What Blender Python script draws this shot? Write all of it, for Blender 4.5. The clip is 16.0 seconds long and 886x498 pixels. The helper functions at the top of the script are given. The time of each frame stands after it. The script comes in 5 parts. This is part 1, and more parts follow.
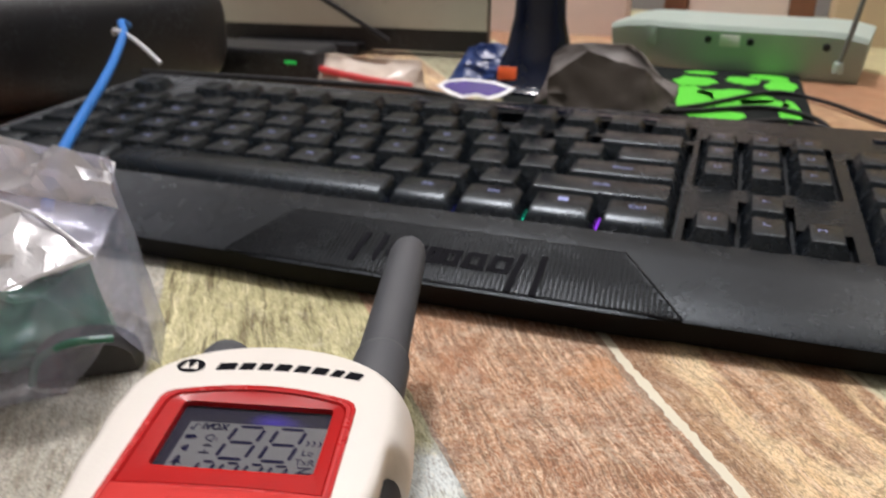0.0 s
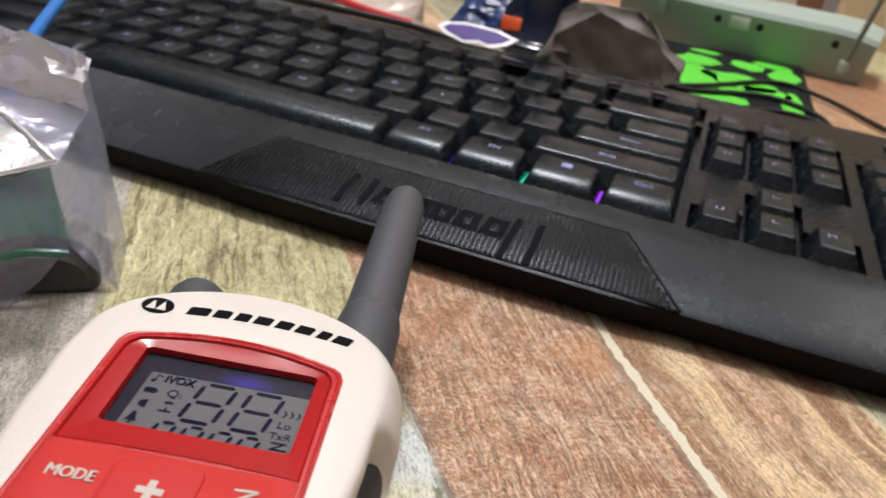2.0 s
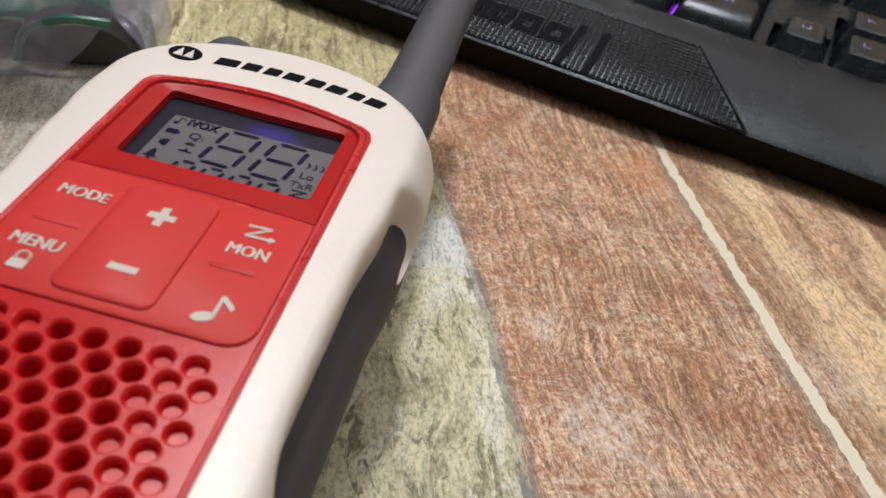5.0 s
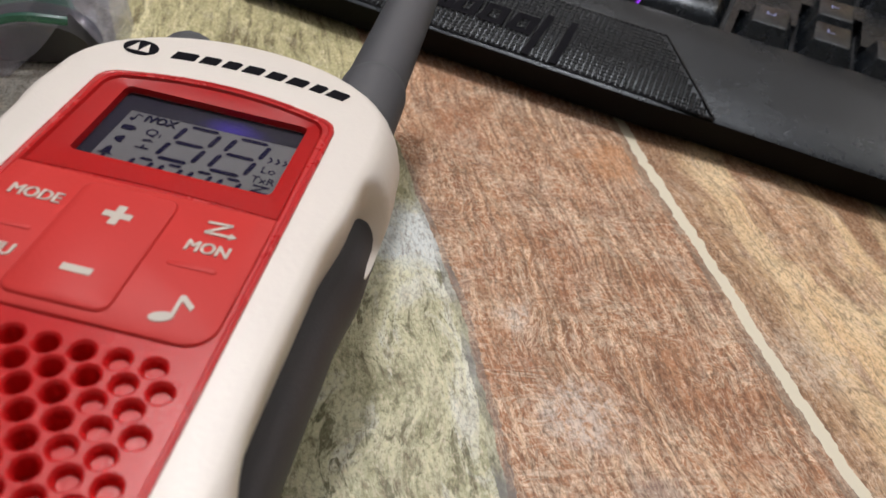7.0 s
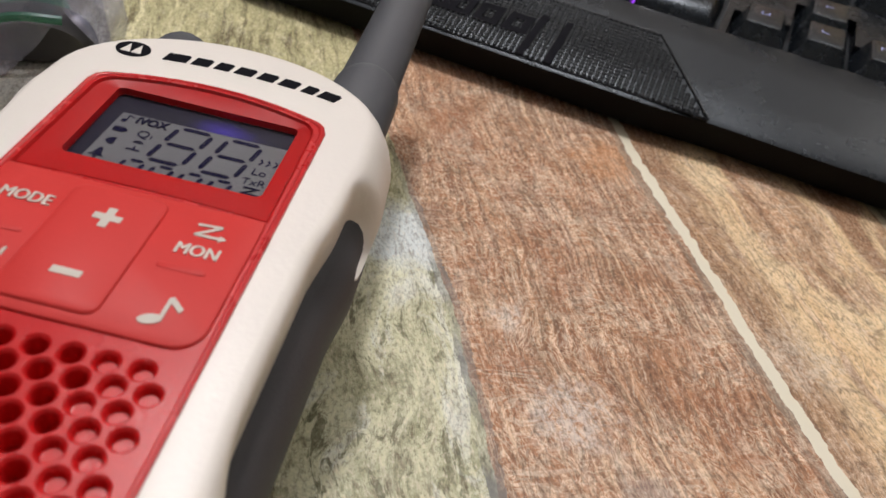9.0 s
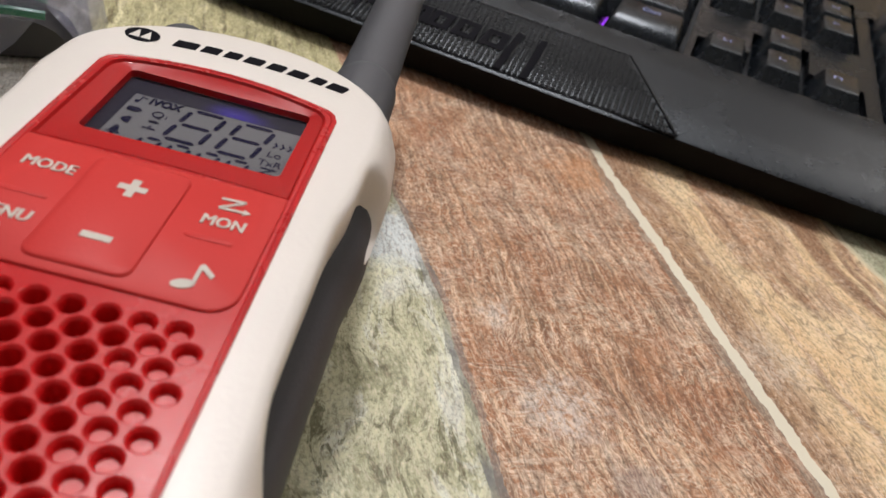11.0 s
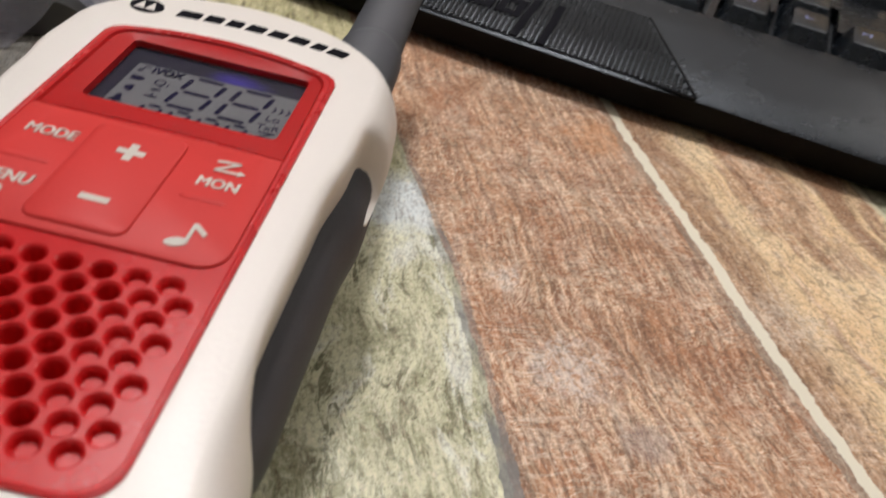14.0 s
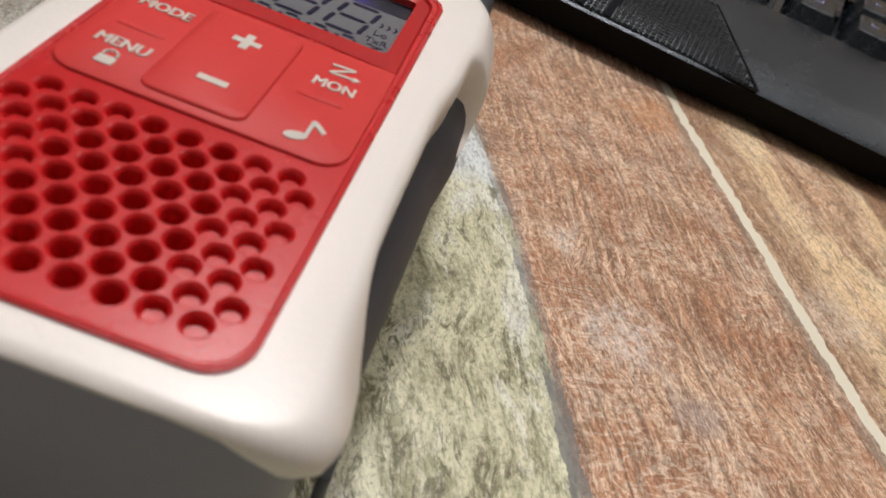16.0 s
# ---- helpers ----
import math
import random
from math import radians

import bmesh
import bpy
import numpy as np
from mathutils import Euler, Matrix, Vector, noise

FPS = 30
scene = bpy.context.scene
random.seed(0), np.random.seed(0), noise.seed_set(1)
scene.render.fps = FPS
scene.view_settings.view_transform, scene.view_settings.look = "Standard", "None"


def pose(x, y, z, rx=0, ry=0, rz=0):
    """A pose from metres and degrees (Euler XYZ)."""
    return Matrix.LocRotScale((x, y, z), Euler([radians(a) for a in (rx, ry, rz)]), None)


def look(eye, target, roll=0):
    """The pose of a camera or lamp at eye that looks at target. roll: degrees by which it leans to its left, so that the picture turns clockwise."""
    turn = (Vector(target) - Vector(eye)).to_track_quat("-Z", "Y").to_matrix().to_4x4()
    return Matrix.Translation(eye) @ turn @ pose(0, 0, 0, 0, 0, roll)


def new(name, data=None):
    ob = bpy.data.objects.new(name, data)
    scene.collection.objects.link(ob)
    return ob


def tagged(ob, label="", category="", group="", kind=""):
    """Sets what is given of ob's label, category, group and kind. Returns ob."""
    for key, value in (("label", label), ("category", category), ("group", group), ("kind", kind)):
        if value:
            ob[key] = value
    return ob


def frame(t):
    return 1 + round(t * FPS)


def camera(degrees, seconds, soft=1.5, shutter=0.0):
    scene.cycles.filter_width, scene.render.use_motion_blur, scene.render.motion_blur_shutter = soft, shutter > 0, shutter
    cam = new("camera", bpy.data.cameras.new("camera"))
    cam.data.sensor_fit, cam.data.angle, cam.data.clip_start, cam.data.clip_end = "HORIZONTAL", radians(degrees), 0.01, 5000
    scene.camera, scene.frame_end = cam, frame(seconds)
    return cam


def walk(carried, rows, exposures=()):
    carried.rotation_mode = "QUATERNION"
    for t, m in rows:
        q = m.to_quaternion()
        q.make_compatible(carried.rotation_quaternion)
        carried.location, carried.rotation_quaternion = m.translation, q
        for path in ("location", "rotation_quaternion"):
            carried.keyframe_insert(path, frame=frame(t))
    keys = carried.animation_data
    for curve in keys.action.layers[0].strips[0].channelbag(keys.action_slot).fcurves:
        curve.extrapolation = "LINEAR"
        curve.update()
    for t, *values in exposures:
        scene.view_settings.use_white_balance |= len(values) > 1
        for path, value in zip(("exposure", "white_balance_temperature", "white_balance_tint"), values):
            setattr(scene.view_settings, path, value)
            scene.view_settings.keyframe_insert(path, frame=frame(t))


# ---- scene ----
cam = camera(58.65, 16.0, 1.5, 0.5)
cam.data.dof.use_dof, cam.data.dof.focus_distance, cam.data.dof.aperture_fstop = True, 0.124, 43.0
PATH = [
    (0, (0.05201, -0.19839, 0.10692), (-0.00948, -0.02398, 0.03075), 0.47),
    (0.5, (0.05051, -0.19213, 0.10276), (-0.00257, -0.01876, 0.01837), 3.90),
    (1, (0.05088, -0.19064, 0.10223), (0.00064, -0.01685, 0.01695), 4.63),
    (1.5, (0.04808, -0.18979, 0.10347), (-0.00006, -0.01618, 0.01663), 5.35),
    (2, (0.03960, -0.18677, 0.10250), (-0.01016, -0.01413, 0.01465), 9.41),
    (2.5, (0.03377, -0.18608, 0.10013), (-0.01735, -0.01299, 0.01396), 11.37),
    (3, (0.03731, -0.18833, 0.09695), (-0.01497, -0.01713, 0.00775), 12.31),
    (3.5, (0.04531, -0.19109, 0.09639), (-0.01480, -0.02721, -0.00123), 10.83),
    (4, (0.04351, -0.18918, 0.08998), (-0.01116, -0.03421, -0.02402), 12.87),
    (6.5, (0.04741, -0.18258, 0.09091), (-0.00008, -0.03284, -0.03287), 11.00),
    (7, (0.04561, -0.18348, 0.08920), (0.00050, -0.03149, -0.03271), 12.00),
    (7.5, (0.04530, -0.18369, 0.08863), (0.00271, -0.03094, -0.03324), 12.92),
    (8, (0.04548, -0.18384, 0.08944), (0.00364, -0.03037, -0.03179), 13.04),
    (8.5, (0.04617, -0.18423, 0.09013), (0.00246, -0.03082, -0.03052), 12.68),
    (9, (0.04650, -0.18314, 0.09009), (0.00190, -0.03141, -0.03234), 12.15),
    (11.5, (0.03968, -0.19200, 0.08340), (0.01117, -0.02899, -0.02891), 17.89),
    (12, (0.03810, -0.19180, 0.08133), (0.01323, -0.02797, -0.03066), 20.08),
    (12.5, (0.03891, -0.19127, 0.08386), (0.00341, -0.03109, -0.03053), 18.81),
    (13, (0.04559, -0.19076, 0.08321), (0.01221, -0.03155, -0.03313), 17.22),
    (13.5, (0.04856, -0.19214, 0.09300), (0.00991, -0.03295, -0.02173), 12.20),
    (14, (0.04770, -0.19109, 0.08596), (0.00605, -0.03694, -0.03446), 13.03),
    (14.5, (0.04368, -0.19418, 0.08346), (0.00244, -0.04257, -0.04029), 16.70),
    (15, (0.04175, -0.19524, 0.07960), (0.00091, -0.04421, -0.04499), 18.95),
    (15.5, (0.03957, -0.19624, 0.07885), (0.00044, -0.04464, -0.04558), 20.06),
    (16, (0.03852, -0.19713, 0.07766), (0.00216, -0.04419, -0.04599), 21.48),
]
walk(cam, [(t, look(eye, target, roll)) for t, eye, target, roll in PATH],
     exposures=[(0, 0.07), (4, -0.11), (7, -0.26), (12, -0.19), (16, -0.20)])

# ---- light ----
world = bpy.data.worlds.new("room_air")
scene.world = world
world.use_nodes = True
world.node_tree.nodes["Background"].inputs[0].default_value = (0.75, 0.82, 1.0, 1)
world.node_tree.nodes["Background"].inputs[1].default_value = 0.12


bulb = bpy.data.lights.new("ceiling_bulb_light", "POINT")
bulb.energy, bulb.color, bulb.shadow_soft_size = 58.0, (1.0, 0.95, 0.955), 0.085
new("ceiling_bulb_light", bulb).location = (-0.30, 0.42, 1.50)

second = bpy.data.lights.new("second_bulb_light", "POINT")
second.energy, second.color, second.shadow_soft_size = 15.0, (1.0, 0.93, 0.88), 0.12
new("second_bulb_light", second).location = (0.74, 0.98, 1.55)

CM = 0.01


# ---- materials ----
class Nodes:
    """Short hand for one material's node tree."""

    def __init__(self, name):
        self.mat = bpy.data.materials.new(name)
        self.mat.use_nodes = True
        self.t = self.mat.node_tree
        self.bsdf = self.t.nodes["Principled BSDF"]
        self.coord = self.t.nodes.new("ShaderNodeTexCoord")

    def add(self, kind, **values):
        n = self.t.nodes.new(kind)
        for k, v in values.items():
            n.inputs[k].default_value = v
        return n

    def link(self, a, b):
        self.t.links.new(a, b)

    def noise(self, scale, detail=4.0, rough=0.6, vector=None, distortion=0.0):
        n = self.add("ShaderNodeTexNoise", Scale=scale, Detail=detail, Roughness=rough, Distortion=distortion)
        self.link(vector or self.coord.outputs["Object"], n.inputs["Vector"])
        return n.outputs["Fac"]

    def ramp(self, fac, stops, constant=False):
        n = self.t.nodes.new("ShaderNodeValToRGB")
        n.color_ramp.interpolation = "CONSTANT" if constant else "LINEAR"
        e = n.color_ramp.elements
        while len(e) < len(stops):
            e.new(0.5)
        for el, (p, c) in zip(e, stops):
            el.position, el.color = p, (*c, 1) if len(c) == 3 else c
        self.link(fac, n.inputs["Fac"])
        return n.outputs["Color"]

    def mix(self, fac, a, b, blend="MIX"):
        n = self.t.nodes.new("ShaderNodeMix")
        n.data_type, n.blend_type = "RGBA", blend
        for socket, v in ((n.inputs["Factor"], fac), (n.inputs[6], a), (n.inputs[7], b)):
            if isinstance(v, (int, float)):
                socket.default_value = v
            elif isinstance(v, tuple):
                socket.default_value = (*v, 1)
            else:
                self.link(v, socket)
        return n.outputs[2]

    def math(self, op, a, b=0.0, c=0.0):
        n = self.t.nodes.new("ShaderNodeMath")
        n.operation = op
        for socket, v in zip(n.inputs, (a, b, c)):
            if isinstance(v, (int, float)):
                socket.default_value = v
            else:
                self.link(v, socket)
        return n.outputs[0]

    def bump(self, height, strength, distance):
        n = self.add("ShaderNodeBump", Strength=strength, Distance=distance)
        self.link(height, n.inputs["Height"])
        self.link(n.outputs["Normal"], self.bsdf.inputs["Normal"])


def plastic(name, colour, rough=0.45, grain=2500.0, bump=0.15, vary=0.12, dust=0.0, metal=0.0, spec=0.5, sheen=0.0, ends=0.0):
    """Moulded plastic: fine texture, slight patchiness, optional grey dust; ends paints lens haze at the left."""
    n = Nodes(name)
    big = n.noise(60.0, 5.0, 0.65)
    fine = n.noise(grain, 2.0)
    dark = tuple(c * (1 - vary) for c in colour)
    col = n.mix(big, dark, tuple(min(1, c * (1 + vary)) for c in colour))
    if dust:
        specks = n.ramp(n.noise(420.0, 6.0, 0.75), [(0.5, (0, 0, 0)), (0.72, (1, 1, 1))])
        patch = n.ramp(n.noise(35.0, 3.0), [(0.42, (0, 0, 0)), (0.7, (1, 1, 1))])
        col = n.mix(n.math("MULTIPLY", n.math("MULTIPLY", specks, patch), dust), col, (0.29, 0.32, 0.37))
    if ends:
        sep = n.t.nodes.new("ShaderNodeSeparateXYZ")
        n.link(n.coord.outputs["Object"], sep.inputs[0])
        # lens haze painted into the colour, fading out from the left end
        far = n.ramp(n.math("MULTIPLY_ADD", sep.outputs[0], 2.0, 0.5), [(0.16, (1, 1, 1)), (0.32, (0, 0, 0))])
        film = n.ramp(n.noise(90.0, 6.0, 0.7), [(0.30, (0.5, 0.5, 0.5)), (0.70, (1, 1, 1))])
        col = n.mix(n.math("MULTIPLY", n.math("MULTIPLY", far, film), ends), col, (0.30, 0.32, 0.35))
    n.link(col, n.bsdf.inputs["Base Color"])
    n.link(n.math("MULTIPLY_ADD", big, 0.2, rough - 0.1), n.bsdf.inputs["Roughness"])
    n.bsdf.inputs["Metallic"].default_value = metal
    n.bsdf.inputs["Specular IOR Level"].default_value = spec
    n.bsdf.inputs["Sheen Weight"].default_value = sheen
    n.bsdf.inputs["Sheen Roughness"].default_value = 0.35
    n.bump(fine, bump, 0.0002)
    return n.mat


def glow(name, colour, strength):
    n = Nodes(name)
    n.bsdf.inputs["Base Color"].default_value = (*(c * 0.5 for c in colour), 1)
    n.bsdf.inputs["Emission Color"].default_value = (*colour, 1)
    n.bsdf.inputs["Emission Strength"].default_value = strength
    return n.mat


def oilcloth():
    """Printed vinyl cloth: worn painted planks, running across the table aslant."""
    n = Nodes("oilcloth_print")
    sep = n.t.nodes.new("ShaderNodeSeparateXYZ")
    n.link(n.coord.outputs["Object"], sep.inputs[0])
    x, y = sep.outputs[0], sep.outputs[1]
    wob = n.math("SUBTRACT", n.noise(18.0, 3.0, 0.5), 0.5)
    fray = n.math("SUBTRACT", n.noise(230.0, 4.0, 0.65), 0.5)
    s = n.math("ADD", n.math("MULTIPLY_ADD", y, 0.66, x), n.math("ADD", n.math("MULTIPLY", wob, 0.006), n.math("MULTIPLY", fray, 0.0022)))
    along = n.math("MULTIPLY_ADD", x, -0.66, y)
    drift = n.math("MULTIPLY", n.math("SUBTRACT", n.noise(30.0, 3.0, 0.5), 0.5), 0.010)
    s_grain = n.math("ADD", n.math("MULTIPLY_ADD", y, 0.66, x), drift)

    def stretched(ks, ka):
        c = n.t.nodes.new("ShaderNodeCombineXYZ")
        n.link(n.math("MULTIPLY", s_grain, ks), c.inputs[0])
        n.link(n.math("MULTIPLY", along, ka), c.inputs[1])
        return c.outputs[0]

    def step(fac, lo, hi, top=1.0):
        return n.ramp(fac, [(lo, (0, 0, 0)), (hi, (top, top, top))])

    def times(*facs):
        out = facs[0]
        for g in facs[1:]:
            out = n.math("MULTIPLY", out, g)
        return out

    def vein(scale, width, ks, ka, distortion=1.2, detail=3.0):
        """Thin wandering lines, where a noise crosses its middle."""
        v = n.noise(scale, detail, 0.6, stretched(ks, ka), distortion)
        off = n.math("ABSOLUTE", n.math("SUBTRACT", v, 0.5))
        return n.ramp(off, [(0.0, (1, 1, 1)), (width, (0, 0, 0))])

    def blot(px, py, r, soft=0.5):
        """A worn spot with a ragged rim."""
        dx, dy = n.math("SUBTRACT", x, px), n.math("SUBTRACT", y, py)
        d = n.math("SQRT", n.math("ADD", n.math("MULTIPLY", dx, dx), n.math("MULTIPLY", dy, dy)))
        rag = n.math("MULTIPLY_ADD", n.noise(170.0, 6.0, 0.75, distortion=0.5), 1.5, -0.75)
        return n.ramp(n.math("SUBTRACT", n.math("ADD", 1.0, rag), n.math("DIVIDE", d, r)), [(0.0, (0, 0, 0)), (soft, (1, 1, 1))])

    f = n.math("ADD", s, 0.40)
    edges = (0.0, 0.075, 0.14, 0.205, 0.283, 0.3650, 0.4300, 0.496, 0.555, 0.61, 0.68, 0.75, 0.82, 0.90)
    grey, lime, rust, tan, sage = 0, 1, 2, 3, 4
    order = (tan, sage, rust, grey, lime, rust, tan, sage, lime, rust, tan, rust, rust, lime)
    first = ((0.50, 0.50, 0.45), (0.56, 0.53, 0.29), (0.375, 0.166, 0.082), (0.45, 0.250, 0.130), (0.46, 0.47, 0.32))
    second = ((0.36, 0.35, 0.30), (0.42, 0.40, 0.21), (0.475, 0.255, 0.138), (0.61, 0.405, 0.228), (0.35, 0.36, 0.24))
    a = n.ramp(f, [(e, first[o]) for e, o in zip(edges, order)], True)
    b = n.ramp(f, [(e, second[o]) for e, o in zip(edges, order)], True)
    patch = step(n.noise(70.0, 5.0, 0.65, stretched(1.0, 0.4), 0.6), 0.38, 0.64)
    base = n.mix(patch, a, b)

    def between(lo, hi):
        return n.math("MULTIPLY", n.math("GREATER_THAN", f, lo), n.math("LESS_THAN", f, hi))

    fe = n.math("ADD", f, n.math("MULTIPLY", n.math("MAXIMUM", n.math("ADD", y, 0.085), 0.0), 0.12))
    past = n.math("GREATER_THAN", fe, 0.3650)
    in_grey, in_tan = between(0.205, 0.283), between(0.4300, 0.496)
    in_lime = n.math("MULTIPLY", n.math("GREATER_THAN", f, 0.283), n.math("SUBTRACT", 1.0, past))
    in_rust = n.math("MULTIPLY", past, n.math("LESS_THAN", f, 0.4300))
    for mask, o in ((in_grey, grey), (in_lime, lime), (in_rust, rust), (in_tan, tan)):
        base = n.mix(mask, base, n.mix(patch, first[o], second[o]))
    in_brown = n.math("ADD", in_rust, in_tan)
    # far end of the green plank: yellow, with brown cracks along the grain
    crack = times(step(n.noise(420.0, 5.0, 0.7, stretched(1.0, 0.07), 0.3), 0.49, 0.59, 0.95), step(n.noise(75.0, 4.0, 0.6, stretched(1.0, 0.4)), 0.36, 0.54))
    base = n.mix(n.math("MULTIPLY", crack, n.math("ADD", in_lime, n.math("MULTIPLY", in_grey, 0.5))), base, (0.13, 0.11, 0.045))
    glint = step(n.noise(300.0, 5.0, 0.7, stretched(1.0, 0.12), 0.4), 0.54, 0.64, 0.85)
    base = n.mix(n.math("MULTIPLY", glint, in_lime), base, (0.78, 0.74, 0.46))
    # near end of the green plank: chalky sage with olive flames and short dark dashes
    pale = step(n.math("ADD", n.math("MULTIPLY", along, -3.0), n.math("MULTIPLY", wob, 0.6)), 0.08, 0.22)
    chalk = n.mix(step(n.noise(60.0, 5.0, 0.65, stretched(1.0, 0.35), 0.8), 0.38, 0.62), (0.72, 0.73, 0.53), (0.58, 0.58, 0.38))
    near = step(n.math("MULTIPLY", along, -3.0), 0.28, 0.42)
    flame = step(n.noise(105.0, 7.0, 0.72, stretched(1.0, 0.25), 1.8), 0.47, 0.58, 0.85)
    chalk = n.mix(times(flame, n.math("MULTIPLY_ADD", near, 0.75, 0.25)), chalk, (0.29, 0.29, 0.16))
    white = step(n.noise(85.0, 6.0, 0.7, stretched(1.0, 0.30), 1.4), 0.56, 0.66, 0.85)
    chalk = n.mix(white, chalk, (0.76, 0.79, 0.70))
    dash = times(step(n.noise(330.0, 5.0, 0.7, stretched(1.0, 0.30), 0.9), 0.535, 0.59, 0.9), step(n.noise(60.0, 3.0), 0.36, 0.50))
    chalk = n.mix(dash, chalk, (0.16, 0.16, 0.085))
    base = n.mix(n.math("MULTIPLY", pale, in_lime), base, chalk)
    base = n.mix(n.math("MULTIPLY", blot(0.0065, -0.0715, 0.012), in_lime), base, (0.68, 0.74, 0.73))
    # rust plank: orange streaks, fine grooves along the grain, a pale lace of worn paint
    stain = step(n.noise(48.0, 5.0, 0.65, stretched(1.0, 0.3), 0.5), 0.50, 0.66, 0.7)
    base = n.mix(n.math("MULTIPLY", stain, in_brown), base, (0.46, 0.205, 0.095))
    mauve = step(n.noise(62.0, 5.0, 0.65), 0.54, 0.68, 0.45)
    base = n.mix(n.math("MULTIPLY", mauve, in_brown), base, (0.29, 0.195, 0.155))
    lace = times(vein(340.0, 0.055, 1.0, 0.5, 1.8, 5.0), step(n.noise(80.0, 4.0, 0.65), 0.38, 0.54, 0.95))
    base = n.mix(n.math("MULTIPLY", lace, in_brown), base, (0.82, 0.63, 0.45))
    hatch = times(vein(240.0, 0.05, 0.35, 1.1, 0.6, 4.0), step(n.noise(55.0, 4.0), 0.44, 0.58, 0.8))
    base = n.mix(n.math("MULTIPLY", hatch, in_brown), base, (0.76, 0.61, 0.46))
    straw = step(n.noise(760.0, 3.0, 0.6, stretched(1.0, 0.06), 0.2), 0.54, 0.63, 0.85)
    straw = times(straw, step(n.noise(40.0, 4.0, 0.6, stretched(1.0, 0.6)), 0.45, 0.60))
    base = n.mix(n.math("MULTIPLY", straw, in_brown), base, (0.74, 0.54, 0.36))
    groove = step(n.noise(640.0, 2.0, 0.5, stretched(1.0, 0.035), 0.1), 0.46, 0.56, 0.9)
    groove = times(groove, n.math("MULTIPLY_ADD", step(n.noise(45.0, 3.0, 0.6), 0.38, 0.56), 0.75, 0.25), n.math("SUBTRACT", 1.0, n.math("MULTIPLY", in_grey, 0.6)), n.math("SUBTRACT", 1.0, n.math("MULTIPLY", in_lime, 0.9)), n.math("SUBTRACT", 1.0, n.math("MULTIPLY", in_tan, 0.4)))
    base = n.mix(groove, base, n.mix(0.62, base, (0.15, 0.060, 0.028)))
    # tan plank: gold flames between umber lines
    umber = step(n.noise(75.0, 6.0, 0.7, stretched(1.0, 0.12), 1.0), 0.48, 0.60, 0.8)
    base = n.mix(n.math("MULTIPLY", umber, in_tan), base, (0.27, 0.135, 0.066))
    gold = step(n.noise(46.0, 6.0, 0.66, stretched(1.0, 0.2), 1.8), 0.48, 0.57, 0.9)
    base = n.mix(times(gold, in_tan, step(f, 0.437, 0.447)), base, n.mix(patch, (0.86, 0.69, 0.43), (0.74, 0.52, 0.28)))
    knot = vein(85.0, 0.018, 1.0, 0.22, 1.5, 3.0)
    base = n.mix(times(knot, in_brown, 0.6), base, (0.16, 0.085, 0.05))
    thread = times(step(n.noise(900.0, 4.0, 0.65, stretched(1.0, 0.05), 0.3), 0.57, 0.66, 0.5), step(n.noise(75.0, 5.0, 0.7), 0.44, 0.60))
    base = n.mix(n.math("MULTIPLY", thread, in_brown), base, (0.86, 0.72, 0.56))
    nick = times(step(n.noise(800.0, 4.0, 0.65, stretched(0.12, 0.9), 0.5), 0.58, 0.67, 0.4), step(n.noise(60.0, 4.0, 0.65), 0.50, 0.60))
    base = n.mix(n.math("MULTIPLY", nick, in_brown), base, (0.80, 0.66, 0.52))
    # single marks: two chalky scuffs, a slate smear, an orange burn by the joint
    speck = step(n.noise(430.0, 5.0, 0.75, distortion=0.8), 0.42, 0.56)
    base = n.mix(times(blot(0.047, -0.097, 0.009), speck, 0.6), base, (0.74, 0.68, 0.62))
    base = n.mix(times(blot(0.030, -0.082, 0.004), speck, 0.5), base, (0.74, 0.70, 0.64))
    base = n.mix(times(blot(0.061, -0.105, 0.005), 0.5), base, (0.24, 0.20, 0.20))
    base = n.mix(times(blot(0.032, -0.018, 0.010), 0.55), base, (0.53, 0.235, 0.09))
    base = n.mix(times(blot(0.080, -0.062, 0.010), speck, 0.6), base, (0.68, 0.58, 0.46))
    # small grime everywhere, in two sizes
    smudge = n.noise(150.0, 6.0, 0.72, stretched(1.0, 0.5), 0.3)
    base = n.mix(n.ramp(smudge, [(0.34, (0.7, 0.7, 0.7)), (0.48, (0, 0, 0))]), base, n.mix(0.5, base, (0.14, 0.11, 0.07)))
    base = n.mix(step(smudge, 0.54, 0.70, 0.6), base, n.mix(0.4, base, (0.86, 0.80, 0.68)))
    grit = n.noise(1500.0, 4.0, 0.7, stretched(1.0, 0.5), 0.3)
    base = n.mix(n.ramp(grit, [(0.38, (0.75, 0.75, 0.75)), (0.49, (0, 0, 0))]), base, n.mix(0.72, base, n.mix(0.75, base, (0.05, 0.03, 0.015), "MULTIPLY")))
    base = n.mix(step(grit, 0.55, 0.66, 0.6), base, n.mix(0.55, base, (0.95, 0.82, 0.66)))
    mid = n.noise(720.0, 5.0, 0.75, stretched(1.0, 0.30), 0.2)
    base = n.mix(n.ramp(mid, [(0.36, (0.8, 0.8, 0.8)), (0.47, (0, 0, 0))]), base, n.mix(0.65, base, (0.10, 0.06, 0.03)))
    base = n.mix(step(mid, 0.56, 0.68, 0.6), base, n.mix(0.5, base, (0.95, 0.84, 0.68)))

